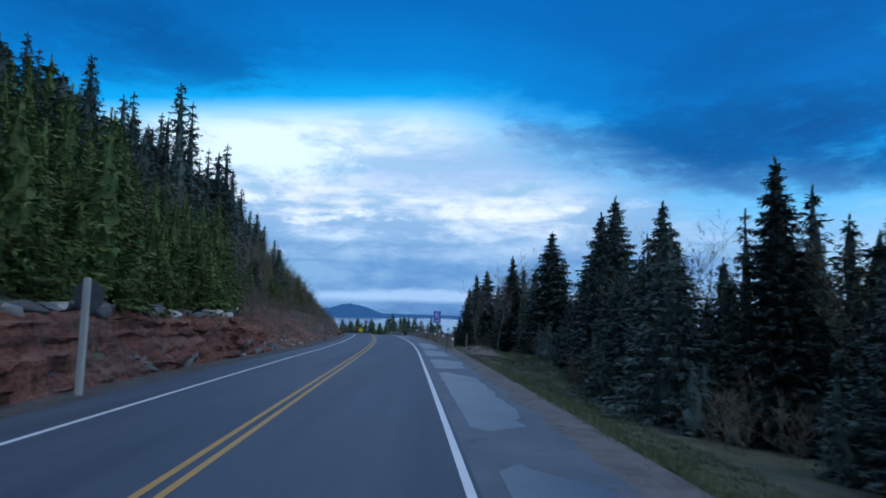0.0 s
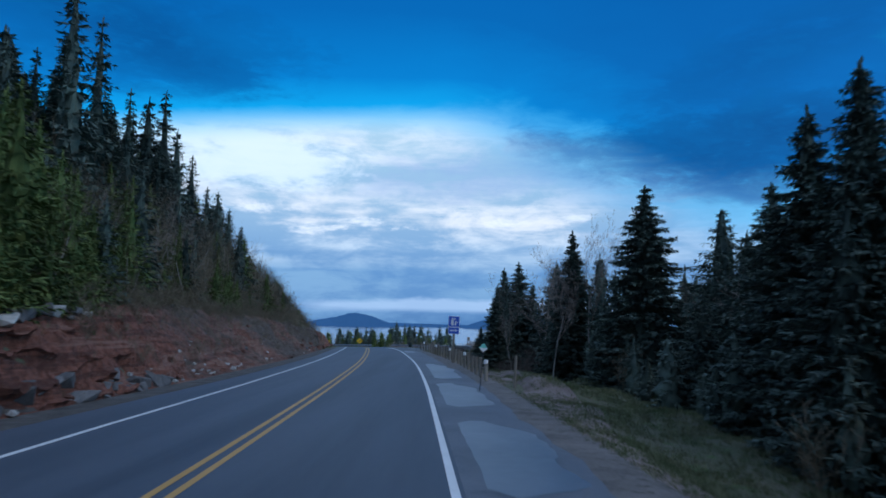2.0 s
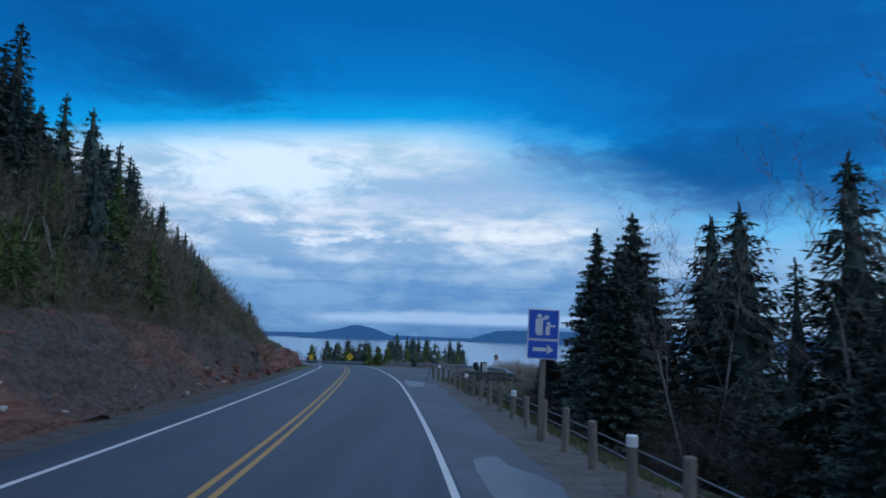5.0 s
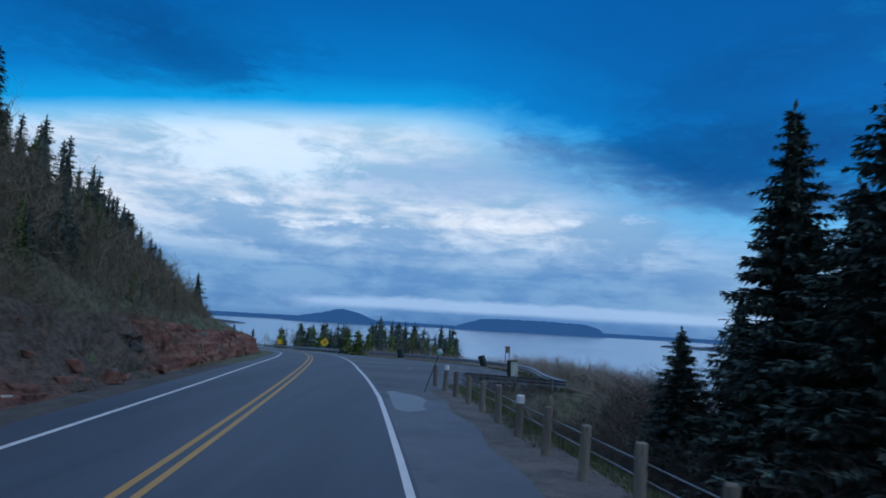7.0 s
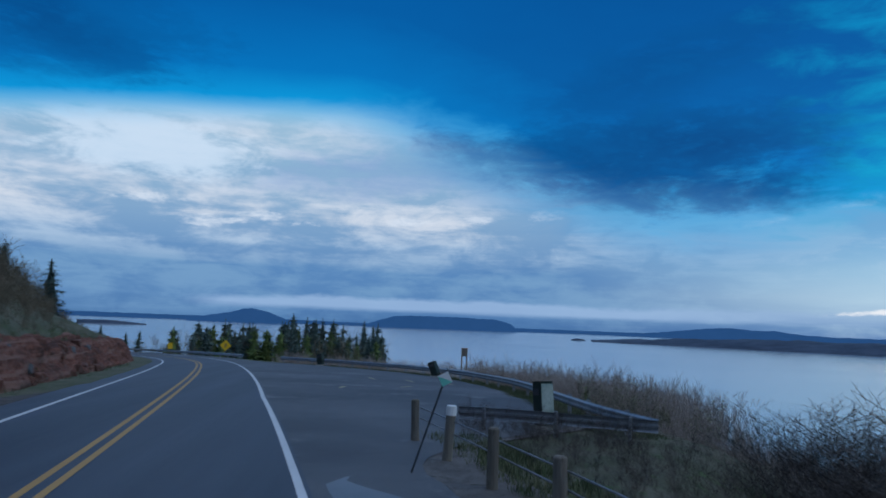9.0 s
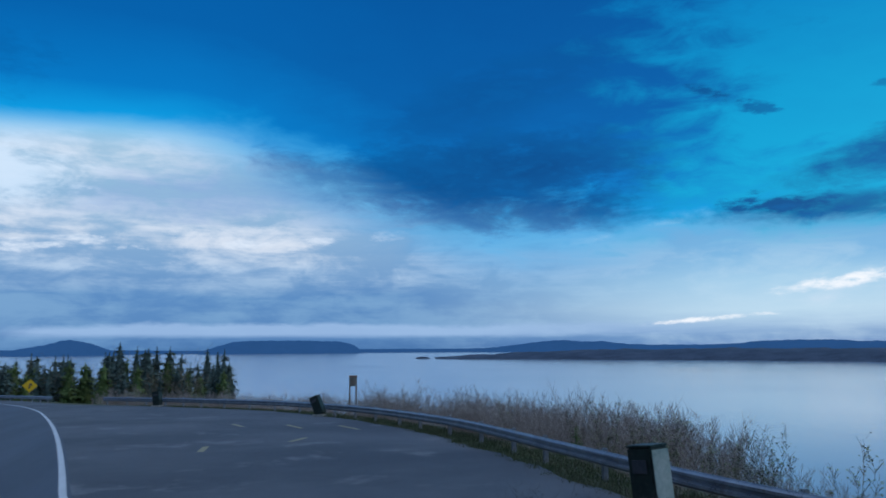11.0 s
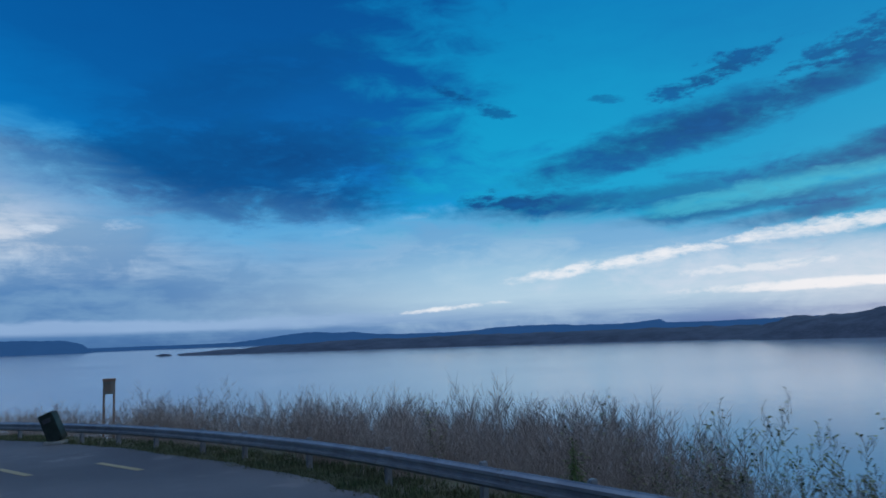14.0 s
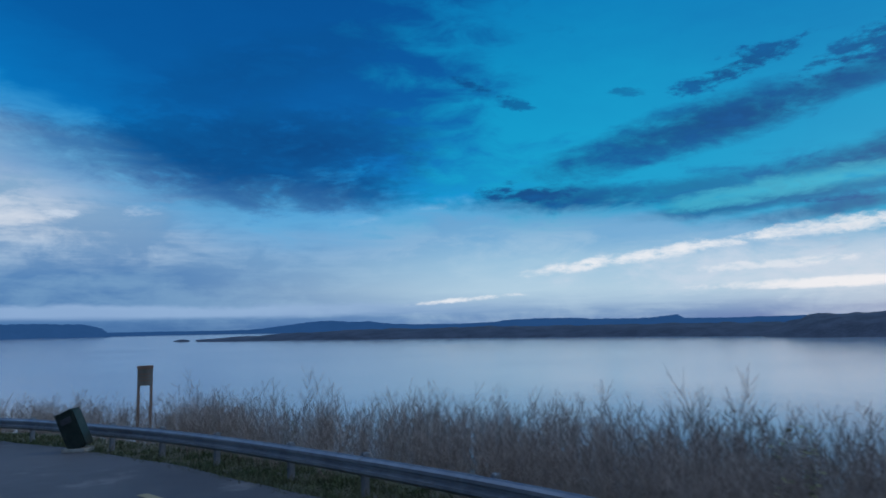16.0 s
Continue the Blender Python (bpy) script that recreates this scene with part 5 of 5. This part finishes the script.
def build_stones():
    rng = random.Random(5)
    grey = [boulder_mesh(i, GREY_ROCK) for i in range(5)]
    red = [boulder_mesh(10 + i, REDDISH_STONE) for i in range(4)]
    pale = [boulder_mesh(20 + i, PALE_STONE) for i in range(3)]

    def lay(me, s, u, size, flat, label, group, sink=0.2):
        d = bank_d(s) - u
        x, y, a = on_road(s, d)
        ob = new("boulder", me)
        w = size * rng.uniform(0.8, 1.3)
        ob.matrix_basis = pose(x, y, terrain(s, d) + 0.06 + size * flat * (0.35 - sink), rng.uniform(-14, 14), rng.uniform(-14, 14), 90 + rng.uniform(-25, 25)) @ Matrix.Diagonal((w * 1.3, size, size * flat, 1))
        tagged(ob, label, "boulder", group)

    s = 2.0
    while s < 46:  # the ledge on top of the bank
        size = rng.uniform(0.45, 0.85)
        if rng.random() < 0.8:
            lay(rng.choice(grey + grey + pale), s, bank_shape(s)[0] + rng.uniform(0.15, 0.4), size, 0.62, "grey angular boulder on the rock ledge", "boulders of the ledge", 0.1)
        s += size * 1.15
    for i in range(34):  # grey outcrop at the bank's foot
        s = rng.uniform(24, 47)
        lay(rng.choice(grey), s, rng.uniform(0.3, 0.75), rng.uniform(0.35, 0.9), 0.75, "grey boulder set in the foot of the bank", "boulders at the bank's foot", 0.5)
    for i in range(150):  # rubble on the red slope
        s = rng.uniform(0, 110) if i % 2 else rng.uniform(44, 92)
        lay(rng.choice(red if rng.random() < 0.65 else grey), s, rng.uniform(0.1, 0.95) * (bank_shape(s)[0] + 0.3), rng.uniform(0.1, 0.32), 0.8, "small loose stone on the red bank", "rubble on the bank")
    for i in range(90):  # pale frost-broken stones on the foot of the crumbling slope
        s = rng.gauss(52, 6) if i < 60 else rng.uniform(50, 90)
        lay(rng.choice(pale), s, rng.uniform(0.1, 0.6) ** 1.3 * bank_shape(s)[0], rng.uniform(0.07, 0.22), 0.7, "small pale stone lying on the red bank", "pale stones on the bank")
    for s, u, size in ((43.2, 0.75, 1.0), (44.4, 0.55, 1.1), (45.6, 0.7, 0.9), (42.0, 0.5, 0.8), (46.5, 0.45, 0.7), (38.0, 0.5, 0.9), (39.6, 0.6, 0.8), (34.5, 0.5, 0.85), (36.0, 0.45, 0.7)):
        lay(rng.choice(grey), s, u * 1.2, size * 0.8, 0.8, "large grey block of the outcrop at the bank's foot", "boulders at the bank's foot", 0.55)
    for i in range(58):  # red blocks along the low cutting
        s = rng.uniform(84, 122)
        lay(rng.choice(red if rng.random() < 0.8 else grey), s, rng.uniform(0.15, 1.2), rng.uniform(0.2, 0.6), 0.9, "red-brown boulder in the low cutting", "blocks of the low cutting")


def build_grass():
    rng = random.Random(9)
    v, f = [], []

    def tuft(s, d, h):
        x, y, _ = on_road(s, d)
        z = terrain(s, d) - 0.06
        for _ in range(9):
            a = rng.uniform(0, math.tau)
            c = Vector((x + rng.uniform(-0.12, 0.12), y + rng.uniform(-0.12, 0.12), z))
            w = Vector((math.cos(a), math.sin(a), 0)) * 0.010
            b = Vector((rng.uniform(-0.5, 0.5), rng.uniform(-0.5, 0.5), 1)) * h * rng.uniform(0.5, 1.2)
            i = len(v)
            v.extend((c - w, c + w, c + b))
            f.append((i, i + 1, i + 2))

    for i in range(11000):
        s = rng.uniform(1, 84) if i % 2 else rng.uniform(1, 45)
        tuft(s, 6.45 + (3.9 - 1.8 * smooth(60, 75, s)) * rng.random() ** 1.2, rng.uniform(0.05, 0.15))
    for i in range(11000):  # patchy turf over the clearing and under the wood's edge
        s, d = rng.uniform(30, 68), rng.uniform(7.4, 15)
        if noise.noise(Vector((s * 0.3, d * 0.5, 2))) > -0.2:
            tuft(s, d, rng.uniform(0.06, 0.2))
    for i in range(5200):
        s = rng.uniform(97, 141) if i % 3 else rng.uniform(99, 118)
        tuft(s, RAIL_D[int(s)] - 0.62 + 1.5 * rng.random() ** 1.3, rng.uniform(0.04, 0.13))
    for i in range(1600):
        s = rng.uniform(82, 97)
        tuft(s, 6.0 + 1.4 * rng.random(), rng.uniform(0.06, 0.2))
    for i in range(1500):
        s = rng.uniform(40, 130)
        tuft(s, bank_d(s) - bank_shape(s)[0] - rng.uniform(-1.5, 1.5), rng.uniform(0.1, 0.3))
    tagged(mesh_object("grass", v, f, GRASS), "short green and straw-coloured roadside grass", "grass", kind="stuff")


build_bank()
build_stones()
build_grass()


# ---------------------------------------------------------------- fence, guardrails
def build_post_fence():
    """Round timber posts with two steel cables along the shoulder."""
    rng = random.Random(3)
    posts = []
    s = 51.2
    k = 0
    while s < 97.6:
        d = float(np.interp(s, [48, 72, 80, 89, 97.5], [6.08, 6.13, 6.0, 5.87, 5.5]))
        x, y, a = on_road(s, d)
        z = terrain(s, d)
        capped = k % 5 == 0
        post = empty("fence_post", pose(x, y, z, rng.uniform(-2.5, 2.5), rng.uniform(-2.5, 2.5), rng.uniform(0, 90)))
        h = rng.uniform(0.78, 0.88)
        bm = bmesh.new()
        rod(bm, 0, 0, -0.3, h, 0.085, 0.078, 12, 0.02)
        part("shaft", bm, POST_WOOD, post)
        if capped:
            bm = bmesh.new()
            rod(bm, 0, 0, h - 0.16, h + 0.004, 0.087, 0.087, 12, 0.015)
            part("reflector_band", bm, WHITE_PAINT, post, "white painted band")
        tagged(post, "weathered timber post with a white-painted top" if capped else "weathered grey timber guard post", "post", "posts along the shoulder")
        posts.append((x, y, z))
        s += 2.14
        k += 1
    for h in (0.62, 0.42):
        cable = empty("guard_cable", pose(posts[0][0] + 0.09, posts[0][1], posts[0][2] + h))
        o = Vector((posts[0][0], posts[0][1], posts[0][2]))
        for p, q in zip(posts, posts[1:]):
            v, f = [], []
            limb(v, f, Vector(p) - o, Vector(q) - o, 0.013, 0.013, 6)
            mesh_object("span", v, f, CABLE, cable)
        tagged(cable, "thin steel cable strung along timber posts", "cable", "cables of the fence")


def smooth_line(pts, step):
    pts = [Vector(p) for p in pts]
    out = []
    for i in range(len(pts) - 1):
        a, b, c, d = pts[max(0, i - 1)], pts[i], pts[i + 1], pts[min(len(pts) - 1, i + 2)]
        n = max(1, int((c - b).length / step))
        for k in range(n):
            t = k / n
            out.append(0.5 * (2 * b + (c - a) * t + (2 * a - 5 * b + 4 * c - d) * t * t + (3 * b - a - 3 * c + d) * t ** 3))
    return out + [pts[-1]]


def guardrail(points, height, label, face=1, spacing=1.9, posts=GALVANISED):
    """A W-beam on short posts along ground points (x, y, z)."""
    line = smooth_line(points, 0.6)
    rail = empty("guardrail", pose(*line[0]))
    inv = Matrix.Translation(-line[0])
    prof = [(0.0, 0.0), (0.012, 0.02), (0.055, 0.045), (0.055, 0.085), (0.012, 0.11), (0.012, 0.15), (0.055, 0.175), (0.055, 0.215), (0.012, 0.24), (0.0, 0.26)]
    prof = prof + [(q - 0.006, h) for q, h in prof[::-1]]
    v, f = [], []
    m = len(prof)
    for i, p in enumerate(line):
        t = (line[min(i + 1, len(line) - 1)] - line[max(i - 1, 0)]).normalized()
        side = Vector((-t.y, t.x, 0)).normalized() * face
        for q, h in prof:
            v.append(inv @ (p + side * (q + 0.06) + Vector((0, 0, height - 0.26 + h))))
    for i in range(len(line) - 1):
        for j in range(m):
            a, b = i * m + j, i * m + (j + 1) % m
            f.append((a, b, b + m, a + m))
    f.append(tuple(range(m)))
    f.append(tuple(range((len(line) - 1) * m, len(line) * m))[::-1])
    mesh_object("beam", v, f, GALVANISED, rail, "ribbed galvanised beam")
    run = 0.3
    for i in range(len(line) - 1):
        seg = line[i + 1] - line[i]
        run += seg.length
        if run >= spacing:
            run = 0.0
            t = seg.normalized()
            bm = bmesh.new()
            box(bm, 0, 0, 0, 0.07, 0.11, height + 0.36, 0.012)
            ob = part("post", bm, posts, rail)
            ob.matrix_basis = Matrix.Translation(line[i] - line[0] + Vector((0, 0, (height + 0.36) / 2 - 0.32))) @ Matrix.Rotation(math.atan2(t.y, t.x), 4, "Z")
    return tagged(rail, label, "guardrail")


def build_rails():
    guardrail([(x, y, ground_at(x, y)) for x, y in RAIL], 0.50, "long galvanised guardrail round the car park's edge", 1)
    guardrail([(x, y, grade(y)) for x, y in ((1.35, 96.85), (0.2, 97.5), (-1.2, 98.4), (-2.5, 99.0))], 0.42, "short galvanised guardrail across the car park's corner", -1, 1.2)
    pts = [on_road(s, 5.6)[:2] for s in range(152, 200, 6)]
    guardrail([(x, y, grade(y) - 0.05) for x, y in pts], 0.55, "galvanised guardrail round the outside of the bend", 1, 2.0)


build_post_fence()
build_rails()


# ---------------------------------------------------------------- signs, board, bins
def disc(bm, x, z, r, y, seg=20):
    vs = [bm.verts.new((x + r * math.cos(i * math.tau / seg), y, z + r * math.sin(i * math.tau / seg))) for i in range(seg)]
    bm.faces.new(vs)


def build_viewpoint_sign():
    x, y = -0.60, 68.0
    g = ground_at(x, y)
    sign = empty("road_sign", pose(x, y, g, 0, 1.5, -2))
    z0, z1, w = 1.08 - g, 2.22 - g, 0.72
    bm = bmesh.new()
    box(bm, 0.02, 0.08, z0 / 2 + 0.3, 0.14, 0.14, z0 + 1.2, 0.02)
    part("post", bm, POST_WOOD, sign)
    split = z0 + 0.44
    for name, lo, hi in (("upper_panel", split + 0.004, z1), ("arrow_panel", z0, split)):
        bm = bmesh.new()
        box(bm, 0, 0, (lo + hi) / 2, w, 0.012, hi - lo, 0.004)
        panel = part(name, bm, WHITE_PAINT, sign, "white-bordered sign panel")
        bm = bmesh.new()
        box(bm, 0, -0.009, (lo + hi) / 2, w - 0.05, 0.006, hi - lo - 0.05, 0.002)
        part("blue_field", bm, SIGN_BLUE, panel, "blue sheeting")
        bm = bmesh.new()
        if name == "upper_panel":
            c = (lo + hi) / 2
            disc(bm, -0.10, c + 0.19, 0.055, -0.014)
            box(bm, -0.10, -0.014, c - 0.04, 0.17, 0.003, 0.32)
            box(bm, -0.09, -0.014, c - 0.21, 0.13, 0.003, 0.08)
            box(bm, 0.03, -0.014, c + 0.14, 0.15, 0.003, 0.055, rot=Matrix.Rotation(radians(-14), 4, "Y"))
            box(bm, 0.07, -0.014, c + 0.19, 0.10, 0.003, 0.04)
            disc(bm, 0.11, c + 0.02, 0.045, -0.014)
            box(bm, 0.10, -0.014, c - 0.14, 0.10, 0.003, 0.20)
            box(bm, 0.19, -0.014, c - 0.03, 0.16, 0.003, 0.045)
            part("pictogram", bm, WHITE_PAINT, panel, "white viewpoint symbol of plain shapes")
        else:
            c = (lo + hi) / 2
            box(bm, -0.07, -0.014, c, 0.32, 0.003, 0.085)
            vs = [bm.verts.new(p) for p in ((0.08, -0.0155, c - 0.11), (0.25, -0.0155, c), (0.08, -0.0155, c + 0.11), (0.12, -0.0155, c))]
            bm.faces.new(vs)
            part("arrow", bm, WHITE_PAINT, panel, "white arrow")
    tagged(sign, "blue viewpoint sign with an arrow on a timber post", "road sign")


def diamond(bm, r, y, zc, lo=-1, hi=1):
    pts = [(0, r), (r, 0), (0, -r), (-r, 0)]
    if lo == 0:
        pts = [(0, r), (r, 0), (-r, 0)]
    elif hi == 0:
        pts = [(r, 0), (0, -r), (-r, 0)]
    top = [bm.verts.new((px, y, zc + pz)) for px, pz in pts]
    bot = [bm.verts.new((px, y + 0.008, zc + pz)) for px, pz in pts]
    bm.faces.new(top)
    bm.faces.new(bot[::-1])
    for i in range(len(pts)):
        bm.faces.new((top[i], bot[i], bot[(i + 1) % len(pts)], top[(i + 1) % len(pts)]))


def build_small_signs():
    for x, y, zc, r, turn, lean in ((0.25, 46.15, 0.92, 0.16, 12, 4), (-4.05, 93.2, 0.46, 0.12, 0, 18)):
        g = ground_at(x, y)
        sign = empty("marker_sign", pose(x, y, g, 0, lean, turn))
        bm = bmesh.new()
        box(bm, 0, 0.03, (zc - g) / 2, 0.03, 0.025, zc - g + 0.3, 0.006)
        part("stake", bm, SIGN_BACK, sign)
        bm = bmesh.new()
        diamond(bm, r, -0.01, zc - g, 0, 1)
        part("upper_half", bm, SIGN_GREEN if lean < 9 else WHITE_PAINT, sign, "teal green sheeting" if lean < 9 else "white sheeting")
        bm = bmesh.new()
        diamond(bm, r, -0.01, zc - g, -1, 0)
        part("lower_half", bm, WHITE_PAINT if lean < 9 else SIGN_GREEN, sign, "white sheeting" if lean < 9 else "teal green sheeting")
        tagged(sign, "small green and white diamond marker on a stake" if lean < 9 else "green and white diamond marker on a leaning stake", "road marker", "diamond markers")
    x, y = -18.8, 167.2
    g = grade(y) - 0.3
    sign = empty("warning_sign", pose(x, y, g, 0, 3, 6))
    bm = bmesh.new()
    box(bm, 0, 0.06, 0.7, 0.12, 0.12, 2.4, 0.015)
    part("post", bm, POST_WOOD, sign)
    bm = bmesh.new()
    diamond(bm, 0.62, -0.012, -1.96 - g)
    part("panel", bm, SIGN_YELLOW, sign, "bright yellow diamond panel")
    bm = bmesh.new()
    box(bm, -0.02, -0.018, -2.05 - g, 0.10, 0.004, 0.34)
    box(bm, 0.06, -0.018, -1.84 - g, 0.26, 0.004, 0.10, rot=Matrix.Rotation(radians(35), 4, "Y"))
    part("symbol", bm, SIGN_BACK, sign, "black bend symbol")
    tagged(sign, "yellow diamond bend warning sign on a post", "road sign")
    x, y, _ = on_road(172, 5.2)
    mk = empty("bend_marker", pose(x, y, grade(y), 0, 0, 20))
    bm = bmesh.new()
    box(bm, 0, 0, 0.5, 0.1, 0.1, 1.2, 0.01)
    part("post", bm, POST_WOOD, mk)
    bm = bmesh.new()
    box(bm, 0, -0.06, 1.0, 0.55, 0.02, 0.7, 0.01)
    part("panel", bm, SIGN_YELLOW, mk, "yellow rectangular panel")
    tagged(mk, "yellow rectangular bend marker on a post", "road sign")
    # the sign that faces the other way
    x, y, a = on_road(17.8, -5.0)
    g = terrain(17.8, -5.0)
    sign = empty("road_sign", pose(x, y, g, 0, 0.8, 3))
    bm = bmesh.new()
    box(bm, 0, 0, 1.25, 0.15, 0.15, 3.1, 0.02)
    part("post", bm, PALE_POST, sign)
    bm = bmesh.new()
    r = bmesh.ops.create_cone(bm, cap_ends=True, segments=28, radius1=0.38, radius2=0.38, depth=0.012, matrix=Matrix.Translation((0.02, 0.09, 2.35)) @ Matrix.Rotation(radians(90), 4, "X"))
    part("panel", bm, SIGN_BACK, sign, "dull grey back of the sign plate")
    tagged(sign, "tall grey timber sign post seen from behind", "road sign")


def build_snag_and_stake():
    """A dead, barkless trunk on the hillside and a short stake in the clearing."""
    rng = random.Random(31)
    x, y = -17.5, 41.5
    g = ground_at(x, y)
    v, f = [], []
    p, h = Vector((0, 0, -0.3)), 8.0 - g
    for k in range(6):
        q = Vector((0.10 * (k + 1) + rng.uniform(-0.03, 0.03), rng.uniform(-0.04, 0.04), h * (k + 1) / 6))
        limb(v, f, p, q, 0.17 - 0.018 * k, 0.17 - 0.018 * (k + 1), 8)
        if k > 2:
            a = rng.uniform(0, math.tau)
            limb(v, f, q, q + Vector((math.cos(a), math.sin(a), 0.5)) * 0.35, 0.03, 0.012, 5)
        p = q
    ob = mesh_object("dead_tree", v, f, PALE_BARK)
    ob.matrix_basis = pose(x, y, g)
    tagged(ob, "broken dead tree trunk bleached pale grey", "dead tree")
    x, y = 1.54, 47.5
    g = ground_at(x, y)
    bm = bmesh.new()
    rod(bm, 0, 0, -0.3, 0.62 - g, 0.05, 0.045, 10, 0.012)
    ob = part("marker_stake", bm, POST_WOOD)
    ob.matrix_basis = pose(x, y, g, 1, 2, 0)
    tagged(ob, "short weathered timber stake in the grass", "stake")


def build_board():
    x, y = 1.95, 126.0
    g = ground_at(x, y)
    board = empty("notice_board", pose(x, y, g, 0, 0, -16))
    top = -0.12 - g
    for px in (-0.15, 0.15):
        bm = bmesh.new()
        box(bm, px, 0, top / 2 - 0.15, 0.07, 0.07, top + 0.3, 0.01)
        part("post", bm, BROWN_WOOD, board)
    bm = bmesh.new()
    box(bm, 0, -0.045, top - 0.28, 0.34, 0.02, 0.42, 0.005)
    panel = part("panel", bm, POST_WOOD, board, "weathered lettered panel")
    for k in range(3):
        bm = bmesh.new()
        box(bm, 0, -0.058, top - 0.2 - 0.08 * k, 0.26 - 0.04 * (k % 2), 0.004, 0.03)
        part("text_bar", bm, BROWN_WOOD, panel, "dark bar of lettering")
    bm = bmesh.new()
    box(bm, 0, -0.02, top - 0.03, 0.40, 0.12, 0.09, 0.015)
    part("cap", bm, BROWN_WOOD, board)
    tagged(board, "brown wooden notice board on two posts", "notice board")


def waste_bin(x, y, turn, lean, w, dp, h, label, pale):
    g = ground_at(x, y)
    ob = empty("waste_bin", pose(x, y, g, 0, 0, turn))
    bm = bmesh.new()
    box(bm, 0, 0, 0.04, w * 1.25, dp * 1.2, 0.09, 0.015)
    part("base_slab", bm, CONCRETE, ob, "pale concrete slab")
    tilt = Matrix.Translation((0.06, 0, 0.08)) @ Matrix.Rotation(radians(-lean), 4, "Y")
    bm = bmesh.new()
    box(bm, 0, 0, h / 2, w, dp, h, 0.02)
    body = part("body", bm, BIN_DARK, ob)
    body.matrix_basis = tilt
    bm = bmesh.new()
    box(bm, 0, 0, h + 0.012, w * 1.03, dp * 1.03, 0.03, 0.01)
    part("lid", bm, BIN_DARK, body)
    bm = bmesh.new()
    box(bm, w / 2 + 0.006, 0, h / 2, 0.012, dp * 0.92, h * 0.94, 0.004)
    part("side_panel", bm, BIN_PALE if pale else BIN_DARK, body, "pale grey-green side panel" if pale else "")
    bm = bmesh.new()
    box(bm, 0, -dp / 2 - 0.012, h * 0.78, w * 0.6, 0.02, h * 0.16, 0.006)
    part("flap", bm, SIGN_BACK, body)
    tagged(ob, label, "waste bin", "bins of the car park")


def build_lot_things():
    waste_bin(-0.05, 123.6, -38, 24, 0.40, 0.36, 0.80, "dark green waste bin leaning on its slab", False)
    waste_bin(-0.50, 99.0, -70, 6, 0.34, 0.36, 0.98, "dark green leaning waste bin with a pale side", True)
    waste_bin(-7.1, 139.2, -30, 8, 0.42, 0.40, 0.80, "small dark waste bin by the guardrail", False)
    for x, y, turn, n in ((-0.33, 116.4, 97, 2.1), (-2.0, 117.7, 98, 1.9), (-3.8, 119.2, 99, 1.6), (-2.6, 112.6, 60, 1.2), (-5.2, 111.0, 82, 1.3)):
        verts, faces = [], []
        for k in range(7):
            t = k / 6 - 0.5
            for q in (-0.08, 0.08):
                px = x + math.cos(radians(turn)) * n * t - math.sin(radians(turn)) * q
                py = y + math.sin(radians(turn)) * n * t + math.cos(radians(turn)) * q
                verts.append((px, py, ground_at(px, py) + 0.008))
        for k in range(6):
            faces.append((2 * k, 2 * k + 2, 2 * k + 3, 2 * k + 1))
        tagged(mesh_object("road_line", verts, faces, FADED_LINE), "short faded yellow parking stripe", "road marking", kind="structure")


build_viewpoint_sign()
build_small_signs()
build_snag_and_stake()
build_board()
build_lot_things()
